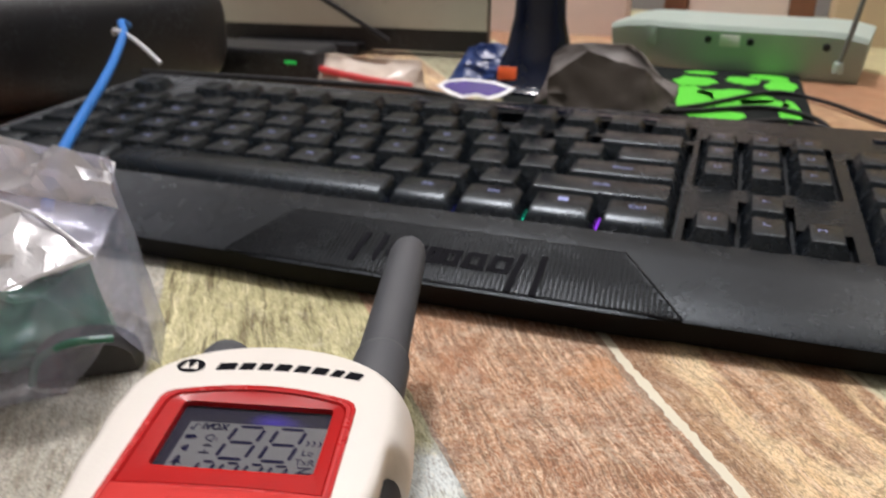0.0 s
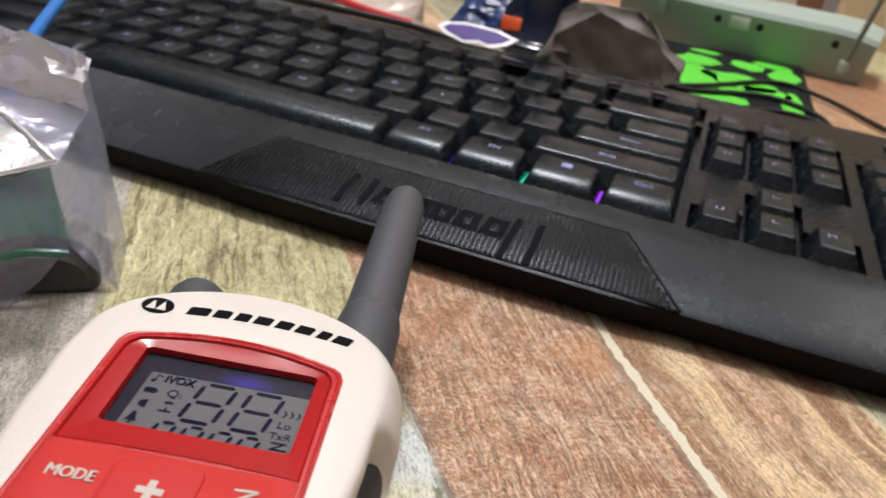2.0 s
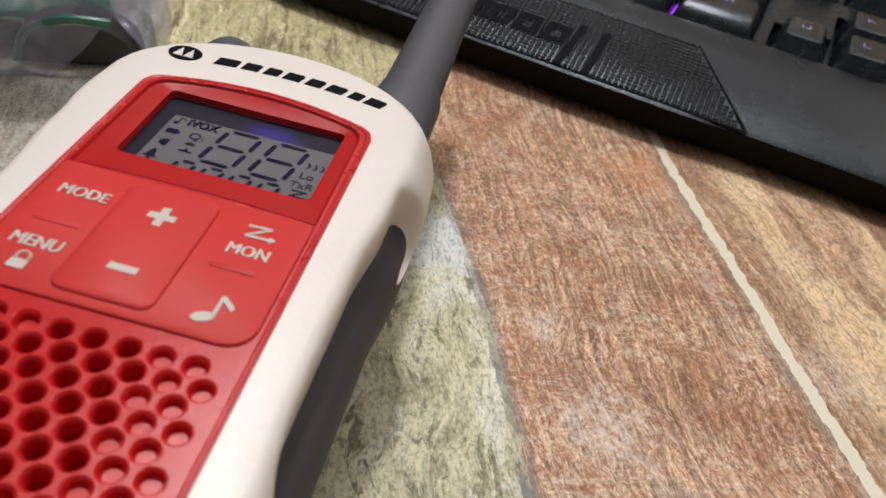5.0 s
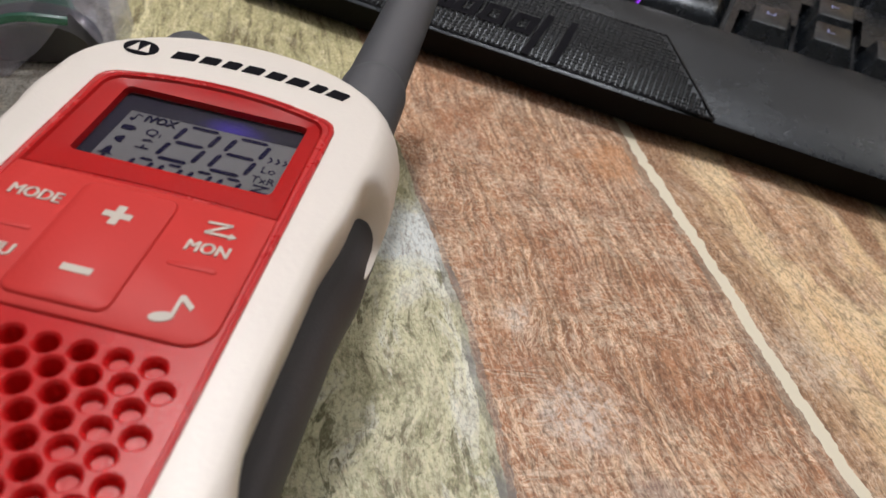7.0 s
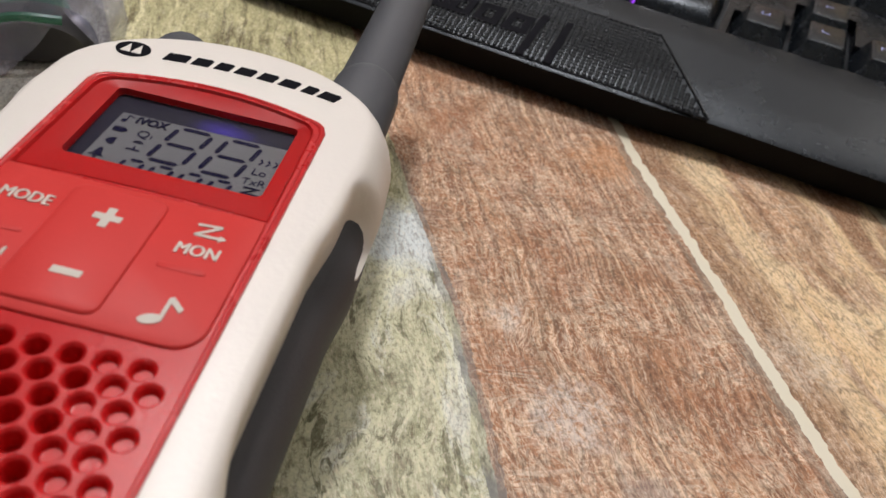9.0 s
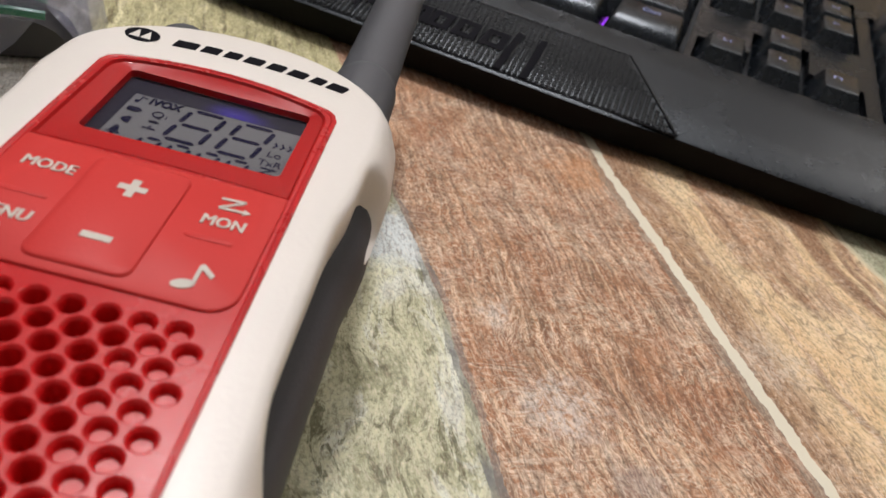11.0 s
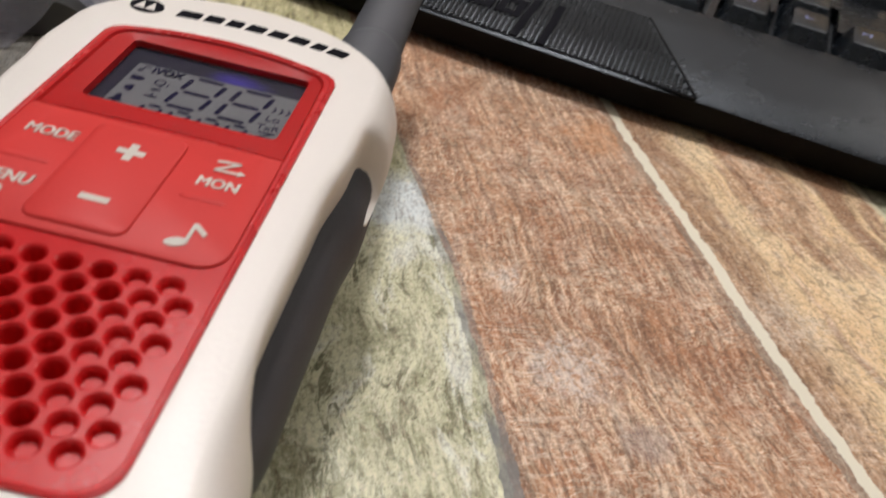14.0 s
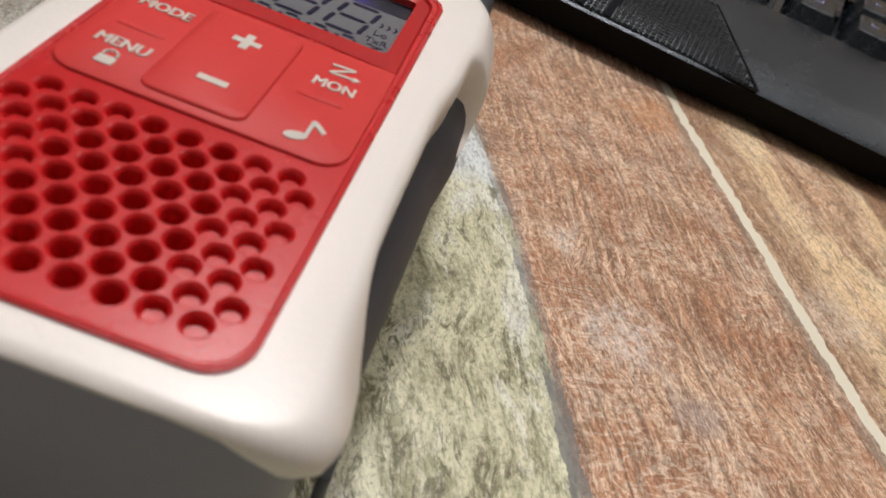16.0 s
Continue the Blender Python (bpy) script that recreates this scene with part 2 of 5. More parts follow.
    def joint(at, width, colour, fac, line=None):
        off = n.math("ABSOLUTE", n.math("SUBTRACT", line or f, at))
        edge = n.math("MULTIPLY_ADD", n.noise(130.0, 5.0, 0.7), width * 2.0, width * 0.05)
        gap = n.ramp(n.noise(70.0, 4.0, 0.6), [(0.38, (0.25, 0.25, 0.25)), (0.58, (1, 1, 1))]) if colour[0] < 0.3 else 1.0
        return n.mix(times(n.math("LESS_THAN", off, edge), fac, gap), base, colour)

    base = joint(0.4285, 0.0019, (0.22, 0.19, 0.15), 0.6)
    base = joint(0.4305, 0.0015, (0.72, 0.69, 0.56), 0.95)
    base = joint(0.3650, 0.0015, (0.15, 0.15, 0.145), n.math("MULTIPLY", pale, 0.85), fe)
    base = joint(0.2830, 0.0009, (0.24, 0.22, 0.18), 0.6)
    base = joint(0.496, 0.0010, (0.66, 0.62, 0.45), 0.7)
    base = joint(0.555, 0.0010, (0.18, 0.13, 0.09), 0.7)
    base = joint(0.61, 0.0013, (0.70, 0.64, 0.48), 0.8)
    base = joint(0.68, 0.0010, (0.18, 0.13, 0.09), 0.7)
    n.link(base, n.bsdf.inputs["Base Color"])
    n.bsdf.inputs["Roughness"].default_value = 0.45
    n.bsdf.inputs["Specular IOR Level"].default_value = 0.3
    n.bump(n.math("ADD", n.noise(1800.0, 2.0), n.math("MULTIPLY", groove, -0.5)), 0.16, 0.0002)
    return n.mat


def film_plastic(name, tint, clear, rough=0.12):
    """Thin film: partly see-through, partly milky and lit from both sides, with sharp reflections."""
    n = Nodes(name)
    n.bsdf.inputs["Base Color"].default_value = (*tint, 1)
    n.bsdf.inputs["Roughness"].default_value = rough
    n.bsdf.inputs["Specular IOR Level"].default_value = 1.0
    n.bsdf.inputs["Coat Weight"].default_value = 0.7
    n.bsdf.inputs["Coat Roughness"].default_value = 0.05
    n.bsdf.inputs["Metallic"].default_value = 0.45
    n.bump(n.noise(160.0, 5.0, 0.6, distortion=0.8), 0.35, 0.002)
    see = n.t.nodes.new("ShaderNodeBsdfTransparent")
    see.inputs[0].default_value = (0.92, 0.93, 0.98, 1)
    milk = n.t.nodes.new("ShaderNodeBsdfTranslucent")
    milk.inputs[0].default_value = (*tint, 1)
    both = n.t.nodes.new("ShaderNodeMixShader")
    both.inputs[0].default_value = 0.85
    n.link(milk.outputs[0], both.inputs[1])
    n.link(n.bsdf.outputs[0], both.inputs[2])
    m = n.t.nodes.new("ShaderNodeMixShader")
    n.link(n.math("MULTIPLY_ADD", n.noise(130.0, 4.0, 0.7), 0.3, 0.85 - clear), m.inputs[0])
    n.link(see.outputs[0], m.inputs[1])
    n.link(both.outputs[0], m.inputs[2])
    n.link(m.outputs[0], n.t.nodes["Material Output"].inputs[0])
    return n.mat


def glass_pane(name):
    n = Nodes(name)
    n.bsdf.inputs["Roughness"].default_value = 0.03
    see = n.t.nodes.new("ShaderNodeBsdfTransparent")
    gloss = n.t.nodes.new("ShaderNodeBsdfGlossy")
    gloss.inputs["Roughness"].default_value = 0.03
    m = n.t.nodes.new("ShaderNodeMixShader")
    fres = n.add("ShaderNodeLayerWeight", Blend=0.5)
    n.link(n.math("MULTIPLY_ADD", n.math("POWER", fres.outputs["Facing"], 3.0), 0.13, 0.008), m.inputs[0])
    n.link(see.outputs[0], m.inputs[1])
    n.link(gloss.outputs[0], m.inputs[2])
    n.link(m.outputs[0], n.t.nodes["Material Output"].inputs[0])
    return n.mat


WHITE = plastic("white_shell", (0.76, 0.725, 0.675), 0.38, 1300, 0.22, 0.03)
RED = plastic("red_plastic", (0.50, 0.008, 0.010), 0.27, 4200, 0.16, 0.06, spec=0.42)
RED_GLOSS = plastic("red_gloss", (0.42, 0.007, 0.008), 0.16, 2600, 0.03, 0.04, spec=0.45)
RED_KEY = plastic("red_rubber", (0.57, 0.040, 0.036), 0.5, 2200, 0.1, 0.05, spec=0.2)
GREY_RUBBER = plastic("grey_rubber", (0.066, 0.070, 0.080), 0.55, 2600, 0.3, 0.08)
GRIP_RUBBER = plastic("grip_rubber", (0.056, 0.056, 0.062), 0.6, 2600, 0.3, 0.08, spec=0.3)
# lighter than GREY_RUBBER: bounce light on the chin is put into the colour
BACK_GREY = plastic("lightened_back_grey", (0.235, 0.240, 0.290), 0.55, 2600, 0.3, 0.08)
INK = plastic("dark_ink", (0.006, 0.006, 0.009), 0.75, 2000, 0.05, spec=0.06)
SILVER_INK = plastic("silver_ink", (0.54, 0.51, 0.45), 0.5, 2500, 0.1)
LCD = plastic("lcd_back", (0.125, 0.127, 0.137), 0.45, 3000, 0.05, 0.06, spec=0.15)


def painted_sheen_film(name):
    """Near-black film; a violet sheen spot is painted into its base colour."""
    n = Nodes(name)
    sep = n.t.nodes.new("ShaderNodeSeparateXYZ")
    n.link(n.coord.outputs["Object"], sep.inputs[0])
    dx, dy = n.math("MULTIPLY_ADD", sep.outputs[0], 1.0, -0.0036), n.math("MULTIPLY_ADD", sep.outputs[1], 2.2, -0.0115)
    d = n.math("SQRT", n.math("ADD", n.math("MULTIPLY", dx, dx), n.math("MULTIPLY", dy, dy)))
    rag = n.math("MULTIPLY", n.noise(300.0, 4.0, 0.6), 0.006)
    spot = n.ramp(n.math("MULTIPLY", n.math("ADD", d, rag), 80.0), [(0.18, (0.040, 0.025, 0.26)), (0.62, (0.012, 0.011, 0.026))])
    n.link(spot, n.bsdf.inputs["Base Color"])
    n.bsdf.inputs["Roughness"].default_value = 0.4
    n.bsdf.inputs["Specular IOR Level"].default_value = 0.1
    return n.mat


LCD_SHADE = painted_sheen_film("lcd_dark_border")
SEGMENT = plastic("lcd_segment", (0.010, 0.009, 0.034), 0.7, 2000, 0.02, spec=0.03)
PANE = glass_pane("clear_pane")
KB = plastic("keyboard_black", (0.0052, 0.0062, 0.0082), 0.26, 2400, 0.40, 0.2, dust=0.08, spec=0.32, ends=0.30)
# dustless and darker than KB: the front edge's shade is put into the colour
LIP = plastic("shaded_lip_black", (0.0035, 0.0032, 0.003), 0.45, 3000, 0.1, 0.1, spec=0.10)
KB_DECK = plastic("keyboard_deck", (0.006, 0.0065, 0.008), 0.5, 1800, 0.4, 0.2, dust=0.25)
KEYCAP = plastic("keycap_black", (0.0062, 0.0088, 0.0128), 0.26, 2600, 0.35, 0.2, dust=0.17, spec=0.55)
INLAY = plastic("inlay_black", (0.006, 0.0063, 0.008), 0.20, 2000, 0.2, 0.2, dust=0.07, spec=0.42)
for m_ in (KB, KB_DECK, KEYCAP, INLAY):
    m_.node_tree.nodes["Principled BSDF"].inputs["Specular Tint"].default_value = (0.80, 0.91, 1.0, 1)
BLACK = plastic("black_plastic", (0.012, 0.012, 0.015), 0.5, 2500, 0.15, 0.2, dust=0.1, spec=0.3)
DUSTY = plastic("dusty_black_plastic", (0.016, 0.017, 0.020), 0.42, 2500, 0.15, 0.2, dust=0.22, spec=0.4)
NAVY_GLOSS = plastic("navy_gloss", (0.006, 0.010, 0.028), 0.10, 800, 0.02, 0.2)
LEGEND = glow("legend_glow", (0.40, 0.45, 0.85), 0.22)
LED_BLUE = glow("led_blue", (0.05, 0.05, 1.0), 1.6)
LED_GREEN = glow("led_green", (0.0, 0.75, 0.45), 1.1)
LED_VIOLET = glow("led_violet", (0.30, 0.03, 0.8), 1.0)
LED_RED = glow("led_red", (1.0, 0.05, 0.12), 2.5)


# ---- mesh helpers: all sizes below in centimetres ----
def part(name, bm, material, parent=None, label="", smooth=True, angle=40.0):
    bmesh.ops.recalc_face_normals(bm, faces=bm.faces)
    bmesh.ops.scale(bm, vec=(CM, CM, CM), verts=bm.verts)
    me = bpy.data.meshes.new(name)
    bm.to_mesh(me)
    bm.free()
    me.materials.append(material)
    if smooth:
        me.shade_smooth()
        me.set_sharp_from_angle(angle=radians(angle))
    ob = new(name, me)
    if parent:
        ob.parent = parent
    if label:
        ob["label"] = label
    return ob


def thing(name, m, label, category, group="", kind=""):
    ob = new(name)
    ob.empty_display_size = 0.01
    ob.matrix_world = m
    return tagged(ob, label, category, group, kind)


def cpose(x, y, z, rx=0, ry=0, rz=0):
    return pose(x * CM, y * CM, z * CM, rx, ry, rz)


def loft(rings, cap0=True, cap1=True, closed=True):
    bm = bmesh.new()
    rows = [[bm.verts.new(p) for p in ring] for ring in rings]
    k = len(rows[0])
    for a, b in zip(rows, rows[1:]):
        for i in range(k if closed else k - 1):
            j = (i + 1) % k
            bm.faces.new((a[i], a[j], b[j], b[i]))
    if cap0:
        bm.faces.new(rows[0][::-1])
    if cap1:
        bm.faces.new(rows[-1])
    return bm


def rounded(w, d, r, n=5, cx=0.0, cy=0.0):
    """A rounded rectangle, as (x, y) points."""
    out = []
    for sx, sy, a0 in ((1, 1, 0), (-1, 1, 90), (-1, -1, 180), (1, -1, 270)):
        for i in range(n + 1):
            a = radians(a0 + 90 * i / n)
            out.append((cx + sx * (w / 2 - r) + r * math.cos(a), cy + sy * (d / 2 - r) + r * math.sin(a)))
    return out


def slab(outline, z0, z1, bevel=0.03):
    """An outline raised from z0 to z1, with a bevelled upper rim."""
    cx = sum(p[0] for p in outline) / len(outline)
    cy = sum(p[1] for p in outline) / len(outline)

    def ring(inset, z):
        out = []
        for x, y in outline:
            l = max(1e-6, math.hypot(x - cx, y - cy))
            k = 1 - inset / l
            out.append((cx + (x - cx) * k, cy + (y - cy) * k, z))
        return out
    return loft([ring(0, z0), ring(0, z1 - bevel), ring(bevel * 0.35, z1 - bevel * 0.3), ring(bevel, z1)])


def box(w, d, h, r=0.1, bevel=0.06, x=0.0, y=0.0, z=0.0):
    return slab(rounded(w, d, r, 4, x, y), z, z + h, bevel)


def tube(points, radius, sides=8, taper=None):
    """A round cord through the points, smoothed."""
    pts = [Vector(p) for p in points]
    path = []
    for i in range(len(pts) - 1):
        p0, p1, p2, p3 = pts[max(i - 1, 0)], pts[i], pts[i + 1], pts[min(i + 2, len(pts) - 1)]
        for k in range(6):
            t = k / 6
            path.append(0.5 * ((2 * p1) + (p2 - p0) * t + (2 * p0 - 5 * p1 + 4 * p2 - p3) * t * t + (3 * p1 - p0 - 3 * p2 + p3) * t ** 3))
    path.append(pts[-1])
    rings = []
    for i, p in enumerate(path):
        d = (path[min(i + 1, len(path) - 1)] - path[max(i - 1, 0)]).normalized()
        side = d.cross(Vector((0, 0, 1)))
        side = side.normalized() if side.length > 1e-4 else Vector((1, 0, 0))
        up = side.cross(d)
        r = radius if taper is None else radius + (taper - radius) * i / (len(path) - 1)
        rings.append([p + side * (r * math.cos(2 * math.pi * k / sides)) + up * (r * math.sin(2 * math.pi * k / sides)) for k in range(sides)])
    return loft(rings)


def prism(poly, z0, z1):
    return loft([[(x, y, z0) for x, y in poly], [(x, y, z1) for x, y in poly]])


def words(text, size, x, y, z, turn=0.0, thick=0.008, align="CENTER", shear=0.0):
    """Raised lettering in the built-in font, as a bmesh in centimetres."""
    cu = bpy.data.curves.new("lettering", "FONT")
    cu.body, cu.size, cu.align_x, cu.align_y, cu.extrude, cu.shear = text, size, align, "CENTER", thick, shear
    cu.resolution_u = 3
    ob = new("lettering", cu)
    me = bpy.data.meshes.new_from_object(ob.evaluated_get(bpy.context.evaluated_depsgraph_get()))
    bpy.data.objects.remove(ob)
    bm = bmesh.new()
    bm.from_mesh(me)
    bpy.data.meshes.remove(me)
    bmesh.ops.transform(bm, matrix=Matrix.Translation((x, y, z)) @ Euler((0, 0, radians(turn))).to_matrix().to_4x4(), verts=bm.verts)
    return bm


def bold(text, size, x, y, z):
    """Heavier, narrower lettering: three close strokes of the same words."""
    out = bmesh.new()
    for k in range(3):
        join(out, words(text, size, (k - 1) * size * 0.035, 0, k * 0.0006))
    bmesh.ops.scale(out, vec=(0.84, 1, 1), verts=out.verts)
    bmesh.ops.translate(out, vec=(x, y, z), verts=out.verts)
    return out


def join(into, bm):
    me = bpy.data.meshes.new("tmp")
    bm.to_mesh(me)
    bm.free()
    into.from_mesh(me)
    bpy.data.meshes.remove(me)
    return into


def smoothstep(a, b, x):
    t = min(1, max(0, (x - a) / (b - a)))
    return t * t * (3 - 2 * t)


def curve_at(stops, v):
    for (v0, a), (v1, b) in zip(stops, stops[1:]):
        if v0 <= v <= v1:
            return a + (b - a) * smoothstep(v0, v1, v)
    return stops[0][1] if v < stops[0][0] else stops[-1][1]


# ---- room ----
PLASTER = plastic("cream_plaster", (0.72, 0.69, 0.64), 0.8, 500, 0.3, 0.06)
BACK_WALL = plastic("dull_plaster", (0.30, 0.285, 0.26), 0.8, 500, 0.3, 0.08)
CEIL = plastic("white_ceiling_paint", (0.70, 0.70, 0.70), 0.8, 500, 0.2, 0.03)
DIM = plastic("sage_wall_paint", (0.30, 0.305, 0.29), 0.8, 500, 0.3, 0.06)
FLOOR = plastic("floor_tile", (0.46, 0.41, 0.36), 0.4, 300, 0.2, 0.15)
TABLE_WOOD = plastic("table_board", (0.24, 0.15, 0.08), 0.5, 300, 0.3, 0.2)


def wall(name, w, d, h, x, y, z, material, label):
    return tagged(part(name, box(w, d, h, 0.5, 0.4, x, y, z), material, None, "", False), label, name.split("_")[0], "", "structure")


wall("floor", 580, 372, 10, 0, -59, -86, FLOOR, "dull brown tiled floor under the table")
wall("ceiling", 580, 372, 10, 0, -59, 176, CEIL, "plain white painted ceiling")
wall("wall_north", 560, 10, 252, 0, 122, -76, BACK_WALL, "dull greyish plastered wall behind the table")
wall("wall_south", 560, 10, 252, 0, -240, -76, PLASTER, "cream plastered wall behind the camera")
wall("wall_east", 10, 352, 252, 285, -59, -76, DIM, "pale sage painted side wall")
wall("wall_west", 10, 352, 252, -285, -59, -76, DIM, "pale sage painted side wall")

# ---- table with its printed cloth ----
table = thing("table", cpose(0, 0, 0), "wooden table under a printed oilcloth", "table")
part("tabletop", box(170, 125, 2.4, 0.6, 0.2, 0, 32, -2.5), TABLE_WOOD, table)
for lx in (-80, 80):
    for ly in (-25, 88):
        part("leg", box(5, 5, 73.4, 0.4, 0.2, lx, ly, -75.9), TABLE_WOOD, table)
cloth = tagged(part("tablecloth", box(172, 127, 0.08, 0.6, 0.03, 0, 32, -0.09), oilcloth(), None, "", False),
               "oilcloth printed with worn green, rust and tan planks", "tablecloth")

# ---- the two-way radio ----
radio = thing("two_way_radio", cpose(-0.76, -11.73, 3.733, 0, 0, 15.0) @ pose(0, 0, 0, 3.3, 0.8) @ cpose(0, 0, -3.72), "white and red two-way radio lying on its back", "radio")
FACE = 3.72
HALF = [(-5.6, 2.36), (-5.2, 2.36), (-4.6, 2.33), (-3.4, 2.32), (-1.5, 2.34), (-0.4, 2.44), (0.6, 2.46), (1.1, 2.42), (2.1, 2.3)]


def outline(n=64):
    """Right-hand half of the shell's outline seen from above, from the chin to the crown."""
    pts = [(0.0, -5.92), (0.8, -5.92), (1.2, -5.915), (1.60, -5.91), (1.90, -5.895), (2.14, -5.84), (2.29, -5.73), (2.35, -5.56)]
    for i in range(n):
        v = -5.35 + (1.1 + 5.35) * i / (n - 1)
        pts.append((curve_at(HALF, v), v))
    for i in range(1, 13):
        a = radians(90 * i / 12)
        pts.append((2.42 * math.cos(a) ** 1.03 if i < 12 else 0.0, 1.1 + 1.66 * math.sin(a)))
    return pts


right = outline()
full = right + [(-u, v) for u, v in right[-2:0:-1]]


def panel_outline():
    pts = []
    for i in range(11):
        u = -1.40 + 2.80 * i / 10
        pts.append((-u, 0.98 + 0.24 * (1 - (u / 1.40) ** 2)))
    pts += [(-1.50, 0.90), (-1.55, 0.76), (-1.55, -5.0)]
    for i in range(1, 7):
        a = radians(180 + 90 * i / 6)
        pts.append((-1.17 + 0.38 * math.cos(a), -5.19 + 0.38 * math.sin(a)))
    for i in range(0, 7):
        a = radians(270 + 90 * i / 6)
        pts.append((1.17 + 0.38 * math.cos(a), -5.19 + 0.38 * math.sin(a)))
    pts += [(1.55, 0.76), (1.50, 0.90)]
    return pts


def pierced(outer, loops, z):
    bm = bmesh.new()
    edges = []
    for pts in [outer] + loops:
        vs = [bm.verts.new((x, y, z)) for x, y in pts]
        edges += [bm.edges.new((vs[i], vs[(i + 1) % len(vs)])) for i in range(len(vs))]
    bmesh.ops.triangle_fill(bm, use_beauty=True, use_dissolve=False, edges=edges)
    return bm


def scoop(v, z):
    """How far the flank is hollowed for the grip: the pocket's upper end lies lower on the lower flank."""
    k = smoothstep(2.62, 2.92, z)
    return smoothstep(-4.85, -3.60, v) * (1 - smoothstep(-1.30 + 1.30 * k, -0.30 + 0.68 * k, v))


def shell_ring(z, inset, hollow):
    out = []
    for u, v in full:
        s = scoop(v, z) * hollow * (1.0 if u > 0 else 0.6) if abs(u) > 1.3 else 0.0
        l = math.hypot(u * 1.0, (v + 1.4) * 0.42) + 1e-6
        du, dv = u / l * 1.0, (v + 1.4) * 0.42 / l * (0.32 if v < -4.5 else 1.0)
        out.append((u - du * inset - math.copysign(s, u) if u else 0.0, v - dv * inset, z))
    return out


def seam(u, v):
    """Height of the joint between the front and the back shell: it climbs at the chin and falls off to the corners."""
    return 1.9 + 1.68 * smoothstep(0.0, 0.80, -4.75 - v) * (1 - 0.30 * smoothstep(1.35, 2.40, abs(u)))


def split_ring(inset, dz=0.0):
    return [(u, v, seam(u, v) + dz) for (u, v, _) in shell_ring(0, inset, 0.30)]


def above(ring):
    """The ring's height taken as a share of the way from the joint up to the face."""
    return [(u, v, seam(u, v) + (z - 1.9) / (FACE - 1.9) * (FACE - seam(u, v))) for u, v, z in ring]


last_ring = shell_ring(FACE, 0.44, 0.02)
FLANK = ((2.35, 0.08, 0.31), (2.62, 0.02, 0.33), (2.88, 0.00, 0.34), (3.06, 0.02, 0.34), (3.22, 0.06, 0.29), (3.38, 0.12, 0.20), (3.52, 0.19, 0.12), (3.63, 0.27, 0.05), (3.695, 0.35, 0.02))
shell = loft([split_ring(0.20)] + [above(shell_ring(z, inset, hollow)) for z, inset, hollow in FLANK] + [last_ring], False, False)
join(shell, pierced([(u, v) for u, v, _ in last_ring], [panel_outline()], FACE))
bmesh.ops.remove_doubles(shell, verts=shell.verts, dist=0.0005)
part("front_shell", shell, WHITE, radio, "white speckled plastic shell", angle=50)
back = loft([shell_ring(0.35, 0.90, 0.2), shell_ring(0.5, 0.75, 0.3), shell_ring(0.8, 0.60, 0.32), shell_ring(1.5, 0.40, 0.32), split_ring(0.29, 0.03)], cap1=False)
part("back_shell", back, BACK_GREY, radio, "dark grey back shell")
part("belt_clip", box(1.8, 2.8, 0.44, 0.4, 0.08, 0, 1.6, -0.03), GREY_RUBBER, radio)

# side grips
for side in (1,):
    rings = []
    for i in range(25):
        down = 4.80 * (i / 24) ** 1.8
        v = 0.20 - down
        edge = min(1.0, down / 0.20, (4.80 - down) / 1.0)
        k = math.sqrt(1 - (1 - edge) ** 2)
        top, low = 2.86 + 0.24 * k, 2.55 - 0.55 * k
        c = curve_at(HALF, v) - 0.17 - 0.02 * smoothstep(-0.8, 0.3, v)
        rings.append([(side * (c - 0.30), v, low), (side * (c - 0.30), v, top - 0.06), (side * (c - 0.04 - 0.20 * k), v, top - 0.01), (side * (c - 0.04 - 0.14 * k), v, top - 0.01), (side * (c - 0.05 * k), v, top - 0.10 * k),
                      (side * (c + 0.05 * k), v, top - 0.28 * k), (side * (c + 0.11 * k), v, top - 0.48 * k), (side * (c + 0.14 * k), v, top - 0.70 * k), (side * (c + 0.10 * k), v, low + 0.1 * k), (side * c, v, low)])
    part("grip", loft(rings), GRIP_RUBBER, radio, "dark grey rubber side grip", angle=65)
part("talk_button", slab(rounded(0.5, 3.4, 0.24, 6, -2.20, -1.6), 1.4, 2.95, 0.16), RED, radio, "red talk button")
part("side_screw", slab(rounded(0.12, 0.5, 0.05, 3, 2.3, -4.95), 1.6, 2.4, 0.02), GREY_RUBBER, radio)

# crown: antenna, knob and the dark top edge
ant = []
for i in range(19):
    v = 2.2 + 6.55 * i / 18
    r = 0.50 - 0.06 * i / 18
    if v < 3.4:
        r += 0.05 * (3.4 - v)
    if i >= 16:
        r *= (1.0, 0.86, 0.45)[i - 16]
    ant.append([(1.53 - 0.004 * i + r * math.cos(a), v, 2.80 + 0.002 * i + r * 0.92 * math.sin(a)) for a in [2 * math.pi * k / 20 for k in range(20)]])
antenna = part("antenna", loft(ant), GREY_RUBBER, radio, "stubby grey rubber antenna")
collar = [[(1.53 + r * math.cos(a), v + 0.10 * math.sin(a), 2.80 + r * 0.93 * math.sin(a)) for a in [2 * math.pi * k / 24 for k in range(24)]]
          for v, r in ((2.2, 0.56), (3.30, 0.545), (3.44, 0.535), (3.50, 0.515), (3.53, 0.49))]
part("collar", loft(collar), GREY_RUBBER, antenna)
kn = [[(-1.35 + r * math.cos(a), v, 2.78 + r * math.sin(a)) for a in [2 * math.pi * k / 18 for k in range(18)]]
      for v, r in ((1.9, 0.52), (3.12, 0.50), (3.30, 0.45), (3.36, 0.34))]
part("knob", loft(kn), GREY_RUBBER, radio)
crown = [(u, v + 0.10) for u, v in full if v > 1.9]
